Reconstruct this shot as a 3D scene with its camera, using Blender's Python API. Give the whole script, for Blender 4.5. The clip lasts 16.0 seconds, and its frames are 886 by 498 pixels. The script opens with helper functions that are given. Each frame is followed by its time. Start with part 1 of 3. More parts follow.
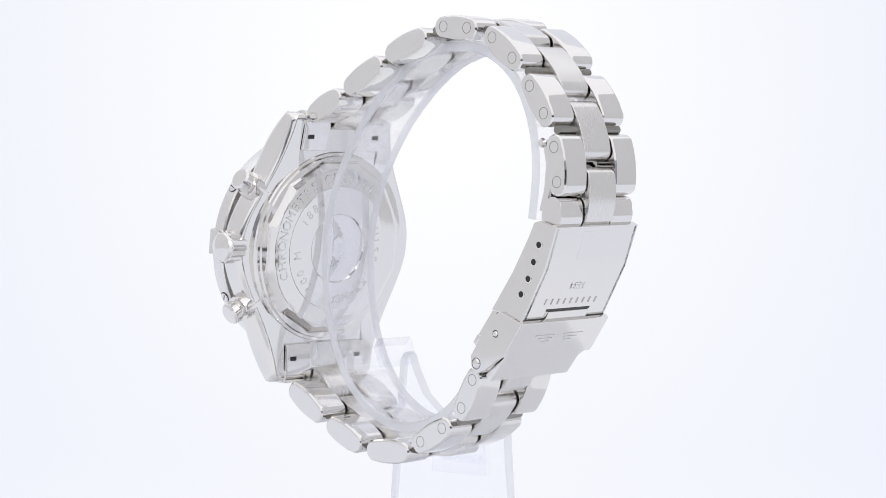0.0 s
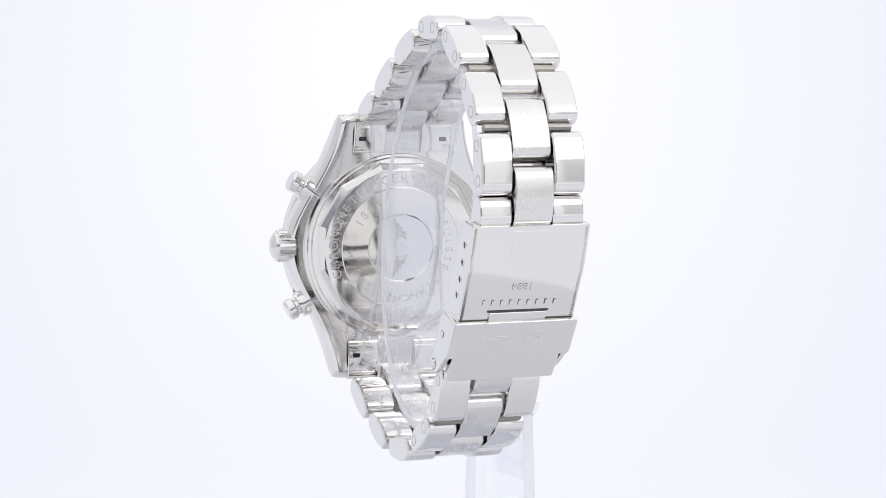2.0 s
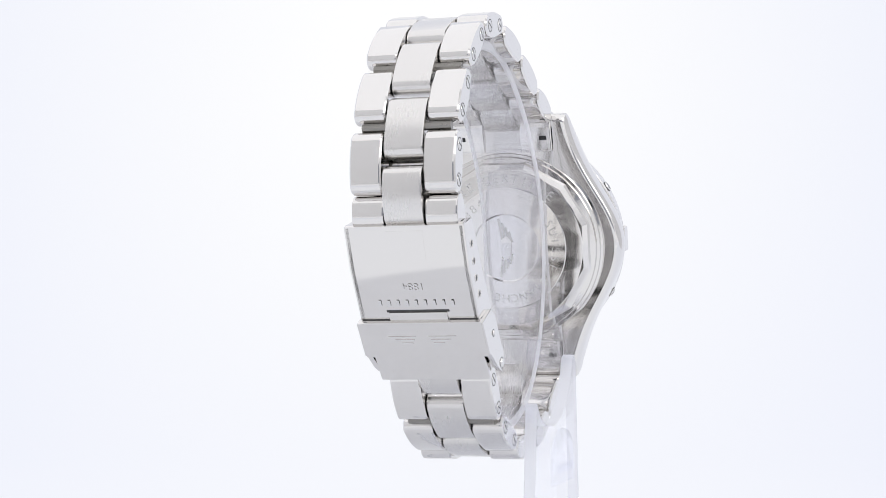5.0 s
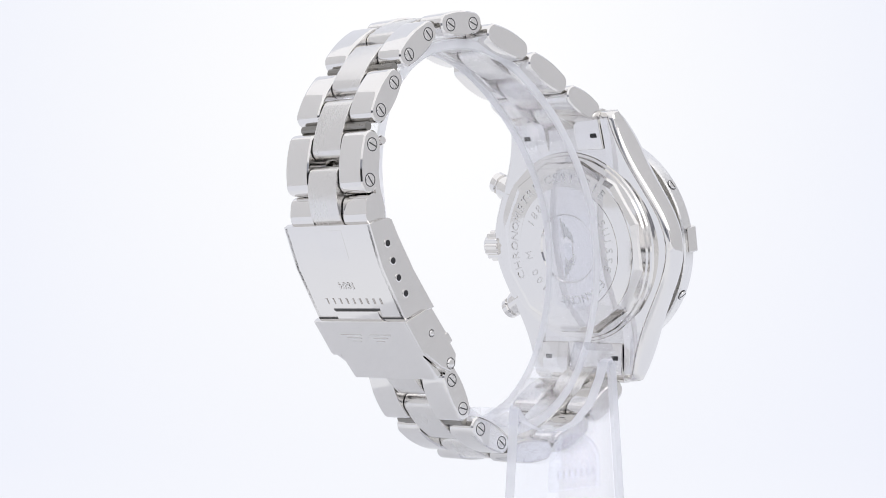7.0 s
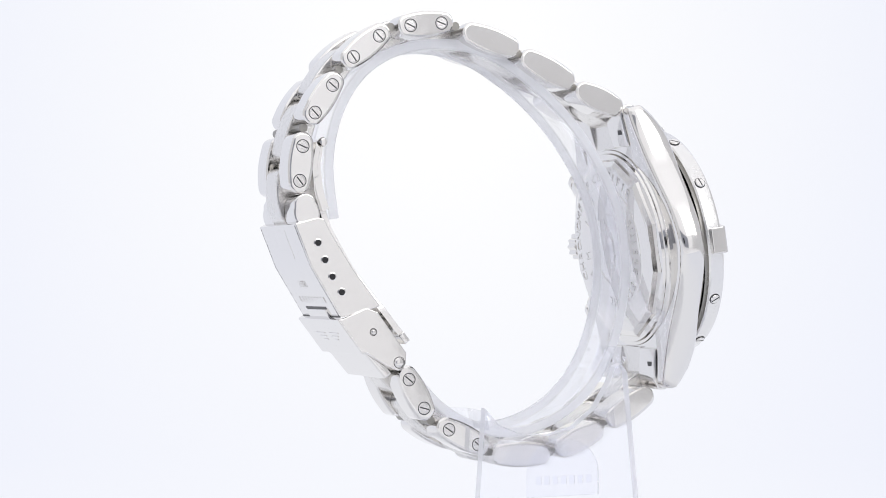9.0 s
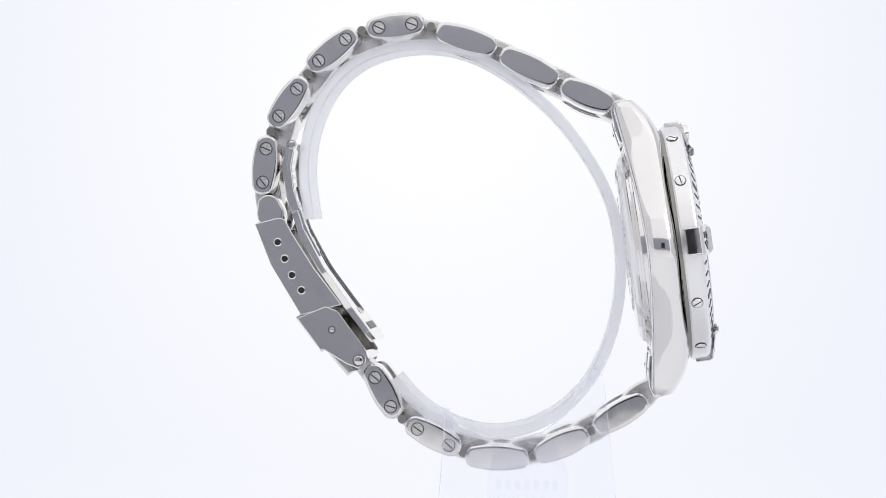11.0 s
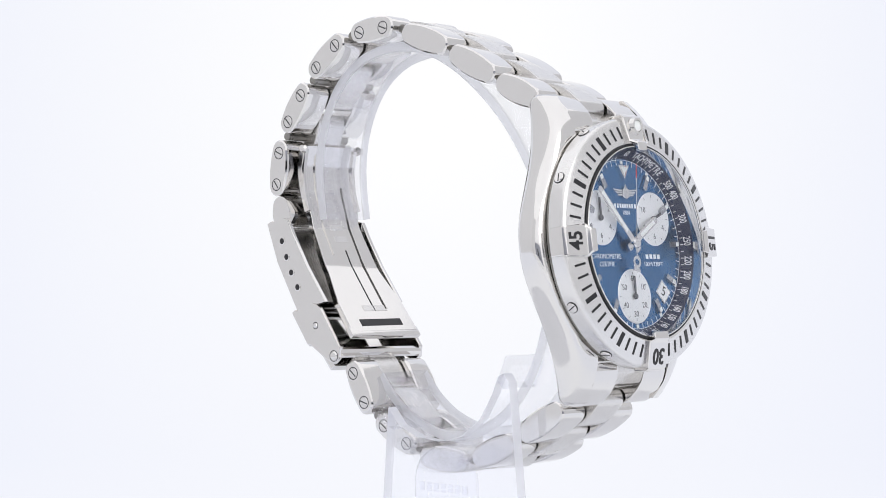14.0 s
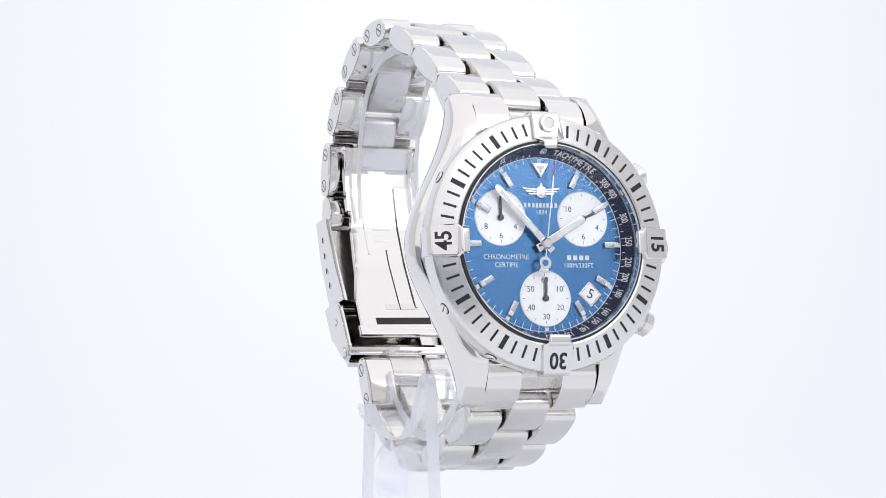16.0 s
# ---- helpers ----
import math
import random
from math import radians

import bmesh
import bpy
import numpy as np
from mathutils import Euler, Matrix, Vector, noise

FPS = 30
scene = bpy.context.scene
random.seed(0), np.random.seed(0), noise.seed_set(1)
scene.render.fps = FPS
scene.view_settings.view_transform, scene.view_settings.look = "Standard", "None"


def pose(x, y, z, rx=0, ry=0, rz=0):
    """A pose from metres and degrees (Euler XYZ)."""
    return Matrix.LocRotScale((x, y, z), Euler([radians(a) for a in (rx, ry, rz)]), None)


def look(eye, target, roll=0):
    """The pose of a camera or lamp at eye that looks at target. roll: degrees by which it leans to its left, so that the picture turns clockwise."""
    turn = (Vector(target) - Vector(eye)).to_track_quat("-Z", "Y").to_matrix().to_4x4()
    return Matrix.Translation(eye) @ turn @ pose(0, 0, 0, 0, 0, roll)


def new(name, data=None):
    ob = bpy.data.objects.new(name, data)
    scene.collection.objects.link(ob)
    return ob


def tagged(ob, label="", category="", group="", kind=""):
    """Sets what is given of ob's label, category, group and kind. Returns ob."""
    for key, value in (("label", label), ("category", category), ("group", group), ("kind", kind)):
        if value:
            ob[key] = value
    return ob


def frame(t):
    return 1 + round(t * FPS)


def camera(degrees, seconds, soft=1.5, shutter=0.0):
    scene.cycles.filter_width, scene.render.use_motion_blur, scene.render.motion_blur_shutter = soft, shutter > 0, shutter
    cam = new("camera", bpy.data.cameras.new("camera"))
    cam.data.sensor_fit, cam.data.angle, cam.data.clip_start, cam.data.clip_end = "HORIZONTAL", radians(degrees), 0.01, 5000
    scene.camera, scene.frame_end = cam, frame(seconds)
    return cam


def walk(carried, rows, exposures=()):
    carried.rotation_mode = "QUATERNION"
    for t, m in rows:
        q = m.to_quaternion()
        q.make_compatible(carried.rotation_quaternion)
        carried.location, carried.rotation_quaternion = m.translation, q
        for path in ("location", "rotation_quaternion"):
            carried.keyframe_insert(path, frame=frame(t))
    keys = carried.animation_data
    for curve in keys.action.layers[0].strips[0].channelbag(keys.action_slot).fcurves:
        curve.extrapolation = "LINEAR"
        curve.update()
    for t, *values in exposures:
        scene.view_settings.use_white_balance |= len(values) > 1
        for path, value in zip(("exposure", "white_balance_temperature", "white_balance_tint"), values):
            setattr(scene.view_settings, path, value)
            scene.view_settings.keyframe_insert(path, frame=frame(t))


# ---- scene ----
# ---- camera ----
U = 0.0011                      # one modelling unit in metres
cam = camera(24.0, 16.0, soft=0.5)
EYE = pose(0, -0.3347, 0.0019, 90 - 0.672, -0.061, 0.157)
walk(cam, [(0, EYE), (16, EYE)])

# ---- world and light ----
FLOOR_Z = -0.060
world = bpy.data.worlds.new("world")
world.use_nodes = True
world.node_tree.nodes["Background"].inputs[0].default_value = (0.6, 0.65, 0.8, 1)
world.node_tree.nodes["Background"].inputs[1].default_value = 0.3
scene.world = world


# ---- materials ----
def material(name):
    m = bpy.data.materials.new(name)
    m.use_nodes = True
    return m, m.node_tree.nodes, m.node_tree.links, m.node_tree.nodes["Principled BSDF"]


def metal(name, color, rough, grain=(1, 1, 1), grain_scale=900, bump=0.03, vary=0.06, aniso=0.0):
    """Steel with fine scratches: grain stretches the scratch pattern."""
    m, n, l, b = material(name)
    b.inputs["Base Color"].default_value = (*color, 1)
    b.inputs["Metallic"].default_value = 1
    b.inputs["Anisotropic"].default_value = aniso
    tc = n.new("ShaderNodeTexCoord")
    mp = n.new("ShaderNodeMapping")
    mp.inputs["Scale"].default_value = grain
    l.new(tc.outputs["Object"], mp.inputs[0])
    nz = n.new("ShaderNodeTexNoise")
    nz.inputs["Scale"].default_value = grain_scale
    nz.inputs["Detail"].default_value = 4
    l.new(mp.outputs[0], nz.inputs["Vector"])
    big = n.new("ShaderNodeTexNoise")
    big.inputs["Scale"].default_value = 160
    l.new(tc.outputs["Object"], big.inputs["Vector"])
    add = n.new("ShaderNodeMath")
    l.new(nz.outputs[0], add.inputs[0])
    l.new(big.outputs[0], add.inputs[1])
    rng = n.new("ShaderNodeMapRange")
    rng.inputs["From Min"].default_value, rng.inputs["From Max"].default_value = 0.6, 1.4
    rng.inputs["To Min"].default_value, rng.inputs["To Max"].default_value = max(0.02, rough - vary), rough + vary
    l.new(add.outputs[0], rng.inputs[0])
    l.new(rng.outputs[0], b.inputs["Roughness"])
    bp = n.new("ShaderNodeBump")
    bp.inputs["Strength"].default_value = bump
    bp.inputs["Distance"].default_value = 0.00003
    l.new(nz.outputs[0], bp.inputs["Height"])
    wave = n.new("ShaderNodeTexNoise")
    wave.inputs["Scale"].default_value = 210
    wave.inputs["Detail"].default_value = 1
    l.new(tc.outputs["Object"], wave.inputs["Vector"])
    wb = n.new("ShaderNodeBump")
    wb.inputs["Strength"].default_value = 0.10
    wb.inputs["Distance"].default_value = 0.00018
    l.new(wave.outputs[0], wb.inputs["Height"])
    l.new(bp.outputs[0], wb.inputs["Normal"])
    l.new(wb.outputs[0], b.inputs["Normal"])
    return m


def plain(name, color, rough=0.5, metallic=0.0, vary=0.05):
    m, n, l, b = material(name)
    nz = n.new("ShaderNodeTexNoise")
    nz.inputs["Scale"].default_value = 700
    tc = n.new("ShaderNodeTexCoord")
    l.new(tc.outputs["Object"], nz.inputs["Vector"])
    mix = n.new("ShaderNodeMix")
    mix.data_type = "RGBA"
    mix.inputs[6].default_value = (*[c * (1 - vary) for c in color], 1)
    mix.inputs[7].default_value = (*[min(1, c * (1 + vary)) for c in color], 1)
    l.new(nz.outputs[0], mix.inputs[0])
    l.new(mix.outputs[2], b.inputs["Base Color"])
    b.inputs["Roughness"].default_value = rough
    b.inputs["Metallic"].default_value = metallic
    return m


def glow(name, color, strength):
    m, n, l, b = material(name)
    b.inputs["Base Color"].default_value = (0.35, 0.35, 0.36, 1)
    b.inputs["Emission Color"].default_value = (*color, 1)
    b.inputs["Emission Strength"].default_value = strength
    return m


def glass(name, tint, gloss, rough, haze, power=4.0):
    """Thin clear sheet: light passes straight on, gloss by Fresnel, a little white haze."""
    m, n, l, b = material(name)
    out = n["Material Output"]
    tr = n.new("ShaderNodeBsdfTransparent")
    tr.inputs[0].default_value = (*tint, 1)
    t1 = n.new("ShaderNodeBsdfTranslucent")
    t1.inputs[0].default_value = (0.97, 0.97, 1.0, 1)
    t2 = n.new("ShaderNodeBsdfDiffuse")
    t2.inputs[0].default_value = (0.98, 0.98, 1.0, 1)
    df = n.new("ShaderNodeMixShader")
    df.inputs[0].default_value = 0.35
    l.new(t1.outputs[0], df.inputs[1])
    l.new(t2.outputs[0], df.inputs[2])
    mh = n.new("ShaderNodeMixShader")
    mh.inputs[0].default_value = haze
    l.new(tr.outputs[0], mh.inputs[1])
    l.new(df.outputs[0], mh.inputs[2])
    gl = n.new("ShaderNodeBsdfGlossy")
    gl.inputs["Roughness"].default_value = rough
    lw = n.new("ShaderNodeLayerWeight")
    lw.inputs[0].default_value = 0.3
    pw = n.new("ShaderNodeMath")
    pw.operation = "POWER"
    pw.inputs[1].default_value = power
    l.new(lw.outputs["Facing"], pw.inputs[0])
    fr = n.new("ShaderNodeMapRange")
    fr.inputs["To Min"].default_value, fr.inputs["To Max"].default_value = gloss
    l.new(pw.outputs[0], fr.inputs[0])
    mx = n.new("ShaderNodeMixShader")
    l.new(fr.outputs[0], mx.inputs[0])
    l.new(mh.outputs[0], mx.inputs[1])
    l.new(gl.outputs[0], mx.inputs[2])
    l.new(mx.outputs[0], out.inputs[0])
    return m


POLISHED = metal("polished_steel", (0.79, 0.775, 0.755), 0.07, vary=0.03, bump=0.012)
SATIN = metal("satin_steel", (0.76, 0.745, 0.725), 0.25, grain=(8, 0.5, 0.5), grain_scale=1500, bump=0.05, vary=0.05)
BRUSHED = metal("brushed_steel", (0.80, 0.79, 0.775), 0.24, grain=(6, 6, 0.3), grain_scale=1500, bump=0.08)
# Steel darkened to carry the shade of grooves, hinge joints and pin seats.
SHADESTEEL = metal("shaded_steel_joint", (0.30, 0.29, 0.27), 0.3)
# Near-black steel that paints the shade in slots, seats, gaps and along ribs.
GAPSHADE = metal("dark_screw_slot", (0.10, 0.10, 0.10), 0.4)
# Black of the painted marks, also put in for the shade inside holes.
PAINT_AND_SHADE = plain("black_enamel", (0.012, 0.012, 0.014), 0.35)
WHITEPRINT = plain("white_print", (0.85, 0.86, 0.88), 0.5)
SILVERDIAL = plain("silver_white_subdial", (0.95, 0.95, 0.94), 0.38, 0.45, 0.02)
NAVY = plain("navy_flange", (0.006, 0.012, 0.05), 0.32, 0.0, 0.1)
RED = plain("red_paint", (0.6, 0.02, 0.03), 0.45)
LUME = plain("luminous_white", (0.88, 0.89, 0.86), 0.6)
GREYPRINT = plain("dark_grey_print", (0.10, 0.10, 0.11), 0.5)
ENGRAVE = metal("deep_engraved_steel", (0.70, 0.69, 0.675), 0.28)
ETCH = metal("etched_steel", (0.80, 0.79, 0.78), 0.2)
BARSTEEL = metal("hour_bar_steel", (0.50, 0.50, 0.52), 0.22)
CRYSTAL = glass("sapphire_crystal", (0.985, 0.99, 1.0), (0.012, 1.0), 0.02, 0.0, 2.6)


def solid_acrylic(name, milky, refract, ior=1.30):
    """Clear cast acrylic that refracts, with faint waviness and fine dust on it; milky whitens it like piped light."""
    m, n, l, b = material(name)
    b.inputs["Base Color"].default_value = (0.985, 0.987, 1.0, 1)
    b.inputs["Transmission Weight"].default_value = 0.97
    b.inputs["IOR"].default_value = ior
    tc = n.new("ShaderNodeTexCoord")
    nz = n.new("ShaderNodeTexNoise")
    nz.inputs["Scale"].default_value = 260
    nz.inputs["Detail"].default_value = 3
    l.new(tc.outputs["Object"], nz.inputs["Vector"])
    rng = n.new("ShaderNodeMapRange")
    rng.inputs["To Min"].default_value, rng.inputs["To Max"].default_value = 0.02, 0.05
    l.new(nz.outputs[0], rng.inputs[0])
    l.new(rng.outputs[0], b.inputs["Roughness"])
    bp = n.new("ShaderNodeBump")
    bp.inputs["Strength"].default_value = 0.02
    bp.inputs["Distance"].default_value = 0.00005
    l.new(nz.outputs[0], bp.inputs["Height"])
    l.new(bp.outputs[0], b.inputs["Normal"])
    clear = n.new("ShaderNodeBsdfTransparent")
    clear.inputs[0].default_value = (0.985, 0.987, 1.0, 1)
    milk = n.new("ShaderNodeBsdfTranslucent")
    milk.inputs[0].default_value = (0.96, 0.965, 1.0, 1)
    soft = n.new("ShaderNodeMixShader")
    soft.inputs[0].default_value = milky
    l.new(clear.outputs[0], soft.inputs[1])
    chalk = n.new("ShaderNodeBsdfDiffuse")
    chalk.inputs[0].default_value = (0.97, 0.975, 1.0, 1)
    cloud = n.new("ShaderNodeMixShader")
    l.new(milk.outputs[0], cloud.inputs[1])
    l.new(chalk.outputs[0], cloud.inputs[2])
    l.new(cloud.outputs[0], soft.inputs[2])
    mix = n.new("ShaderNodeMixShader")
    mix.inputs[0].default_value = refract
    l.new(soft.outputs[0], mix.inputs[1])
    l.new(b.outputs[0], mix.inputs[2])
    l.new(mix.outputs[0], n["Material Output"].inputs[0])
    return m


ACRYLIC = solid_acrylic("clear_acrylic", 0.012, 0.16)
ACRYLIC_EDGE = solid_acrylic("milky_cut_acrylic", 0.80, 0.12)


def sunburst():
    """Blue metallic dial with circular grooves."""
    m, n, l, b = material("blue_sunburst_dial")
    tc = n.new("ShaderNodeTexCoord")
    sep = n.new("ShaderNodeSeparateXYZ")
    l.new(tc.outputs["Object"], sep.inputs[0])
    ln = n.new("ShaderNodeVectorMath")
    ln.operation = "LENGTH"
    l.new(tc.outputs["Object"], ln.inputs[0])
    sc = n.new("ShaderNodeMath")
    sc.operation = "MULTIPLY"
    sc.inputs[1].default_value = 2 * math.pi / (0.30 * U)
    l.new(ln.outputs["Value"], sc.inputs[0])
    sn = n.new("ShaderNodeMath")
    sn.operation = "SINE"
    l.new(sc.outputs[0], sn.inputs[0])
    bp = n.new("ShaderNodeBump")
    bp.inputs["Strength"].default_value = 0.06
    bp.inputs["Distance"].default_value = 0.00004
    l.new(sn.outputs[0], bp.inputs["Height"])
    l.new(bp.outputs[0], b.inputs["Normal"])
    nz = n.new("ShaderNodeTexNoise")
    nz.inputs["Scale"].default_value = 900
    l.new(tc.outputs["Object"], nz.inputs["Vector"])
    mix = n.new("ShaderNodeMix")
    mix.data_type = "RGBA"
    mix.inputs[6].default_value = (0.060, 0.185, 0.385, 1)
    mix.inputs[7].default_value = (0.063, 0.193, 0.40, 1)
    l.new(nz.outputs[0], mix.inputs[0])
    l.new(mix.outputs[2], b.inputs["Base Color"])
    b.inputs["Metallic"].default_value = 1.0
    b.inputs["Roughness"].default_value = 0.26
    b.inputs["Coat Weight"].default_value = 0.3
    b.inputs["Coat Roughness"].default_value = 0.3
    return m


DIALBLUE = sunburst()


# ---- mesh helpers ----
def part(name, bm, mat, parent, label="", smooth=35):
    bmesh.ops.recalc_face_normals(bm, faces=bm.faces)
    me = bpy.data.meshes.new(name)
    for f in bm.faces:
        f.smooth = True
    for e in bm.edges:
        if len(e.link_faces) == 2 and e.calc_face_angle(0) > radians(smooth):
            e.smooth = False
    # corner normals weighted by area, so that flat faces stay flat between rounded edges
    limit = math.cos(radians(smooth))
    info = {f: (f.normal.copy(), f.calc_area()) for f in bm.faces}
    corners = []
    for f in bm.faces:
        nf = info[f][0]
        for v in f.verts:
            total = Vector()
            for g in v.link_faces:
                ng, area = info[g]
                if nf.dot(ng) > limit:
                    total += ng * area
            corners.append(total.normalized() if total.length > 0 else nf)
    bm.to_mesh(me)
    bm.free()
    me.normals_split_custom_set(corners)
    me.materials.append(mat)
    ob = new(name, me)
    ob.parent = parent
    if label:
        tagged(ob, label)
    return ob


def twin(ob, m, parent=None, name=None):
    """The same mesh again as another part."""
    o = new(name or ob.name.split(".")[0], ob.data)
    o.parent = parent or ob.parent
    o.matrix_basis = m
    return o


def W(x, y, z):
    """Watch space (x to three o'clock, y out of the face, z up) in units."""
    return Vector((x * U, -y * U, z * U))


TILT = radians(8.0)
DIAL0 = W(0, 34.1, -0.76)
DIAL = Matrix.Translation(DIAL0) @ Matrix(((1, 0, 0, 0), (0, math.sin(TILT), -math.cos(TILT), 0),
                                           (0, math.cos(TILT), math.sin(TILT), 0), (0, 0, 0, 1)))


def bevelled(bm, width, segments=2, limit=25):
    edges = [e for e in bm.edges if len(e.link_faces) == 2 and e.calc_face_angle(0) > radians(limit)]
    if width > 0:
        bmesh.ops.bevel(bm, geom=edges, offset=width * U, segments=segments, profile=0.6, affect="EDGES", clamp_overlap=True)
    return bm


def prism(poly, x0, x1, bevel=0.2, segments=2, bm=None, skew=0.014):
    """Profile in (y, z) carried along x from x0 to x1."""
    own = bmesh.new()
    a = [own.verts.new(W(x0, y, z - skew * (x0 + 1.2))) for y, z in poly]
    b = [own.verts.new(W(x1, y, z - skew * (x1 + 1.2))) for y, z in poly]
    own.faces.new(a)
    own.faces.new(b[::-1])
    k = len(poly)
    for i in range(k):
        own.faces.new((a[i], b[i], b[(i + 1) % k], a[(i + 1) % k]))
    bmesh.ops.recalc_face_normals(own, faces=own.faces)
    bevelled(own, bevel, segments)
    if bm is None:
        return own
    join(bm, own)
    return bm


def join(bm, other, m=Matrix()):
    me = bpy.data.meshes.new("joined")
    other.to_mesh(me)
    me.transform(m)
    bm.from_mesh(me)
    other.free()
    bpy.data.meshes.remove(me)


def outline(poly, n0, n1, bevel=0.0, segments=2):
    """Profile in the dial's (x, up) carried along the dial's axis; in dial space."""
    bm = bmesh.new()
    a = [bm.verts.new((x * U, y * U, n0 * U)) for x, y in poly]
    b = [bm.verts.new((x * U, y * U, n1 * U)) for x, y in poly]
    bm.faces.new(a[::-1])
    bm.faces.new(b)
    k = len(poly)
    for i in range(k):
        bm.faces.new((a[i], a[(i + 1) % k], b[(i + 1) % k], b[i]))
    bmesh.ops.recalc_face_normals(bm, faces=bm.faces)
    return bevelled(bm, bevel, segments)


def lathe(profile, segments=96, close=True):
    """Profile of (radius, height) turned about the z axis, in units."""
    bm = bmesh.new()
    rings = []
    for r, h in profile:
        if r < 1e-6:
            rings.append([bm.verts.new((0, 0, h * U))])
        else:
            rings.append([bm.verts.new((r * U * math.cos(2 * math.pi * i / segments), r * U * math.sin(2 * math.pi * i / segments), h * U))
                          for i in range(segments)])
    pairs = list(zip(rings, rings[1:]))
    if close:
        pairs.append((rings[-1], rings[0]))
    for p, q in pairs:
        for i in range(segments):
            j = (i + 1) % segments
            if len(p) == 1 and len(q) == 1:
                continue
            if len(p) == 1:
                bm.faces.new((p[0], q[i], q[j]))
            elif len(q) == 1:
                bm.faces.new((p[i], q[0], p[j]))
            else:
                bm.faces.new((p[i], q[i], q[j], p[j]))
    return bm


def loft(sections, closed_ends=True):
    """Equal rings of points joined one after another."""
    bm = bmesh.new()
    rings = [[bm.verts.new(p) for p in s] for s in sections]
    k = len(rings[0])
    for p, q in zip(rings, rings[1:]):
        for i in range(k):
            bm.faces.new((p[i], q[i], q[(i + 1) % k], p[(i + 1) % k]))
    if closed_ends:
        bm.faces.new(rings[0][::-1])
        bm.faces.new(rings[-1])
    return bm


def box(w, h, d, bevel=0.1):
    """A bevelled block, w by h by d units, its base centred on z = 0."""
    return outline([(-w / 2, -h / 2), (w / 2, -h / 2), (w / 2, h / 2), (-w / 2, h / 2)], 0, d, bevel)


def disc(r, d, segments=24, bevel=0.0):
    return outline([(r * math.cos(2 * math.pi * i / segments), r * math.sin(2 * math.pi * i / segments)) for i in range(segments)], 0, d, bevel)


def lettering(name, text, height, mat, parent, m, depth=0.03, squeeze=1.0, bold=0.0):
    """Raised characters as one mesh, centred, capital height in units."""
    cu = bpy.data.curves.new(name, "FONT")
    cu.body = text
    cu.size = height * U * 1.4
    cu.extrude = depth * U
    cu.align_x, cu.align_y = "CENTER", "CENTER"
    cu.resolution_u = 3
    cu.offset = bold * U
    tmp = bpy.data.objects.new(name, cu)
    scene.collection.objects.link(tmp)
    me = bpy.data.meshes.new_from_object(tmp.evaluated_get(bpy.context.evaluated_depsgraph_get()))
    bpy.data.objects.remove(tmp)
    bpy.data.curves.remove(cu)
    me.transform(Matrix.Diagonal((squeeze, 1, 1, 1)))
    me.name = name
    me.materials.clear()
    me.materials.append(mat)
    ob = new(name, me)
    ob.parent = parent
    ob.matrix_basis = m
    return ob


def around(r, clock, n, flip=False):
    """In dial space: at radius r and clock angle in degrees from twelve, x tangential and y outward."""
    a = radians(90 - clock)
    m = Matrix.Translation((r * U * math.cos(a), r * U * math.sin(a), n * U)) @ pose(0, 0, 0, 0, 0, -clock + (180 if flip else 0))
    return DIAL @ m


def at_dial(x, y, n, turn=0):
    return DIAL @ Matrix.Translation((x * U, y * U, n * U)) @ pose(0, 0, 0, 0, 0, turn)


# ---- the tent: sweep, and unseen sheets added round it ----
def panel(name, size, m, mat, label, category):
    """A white panel, 4 mm thick, facing its own +z."""
    bm = bmesh.new()
    bmesh.ops.create_cube(bm, size=1, matrix=Matrix.Translation((0, 0, -0.002)) @ Matrix.Diagonal((size[0], size[1], 0.004, 1)))
    ob = part(name, bm, mat, None)
    ob.matrix_basis = m
    return tagged(ob, label, category, kind="structure")


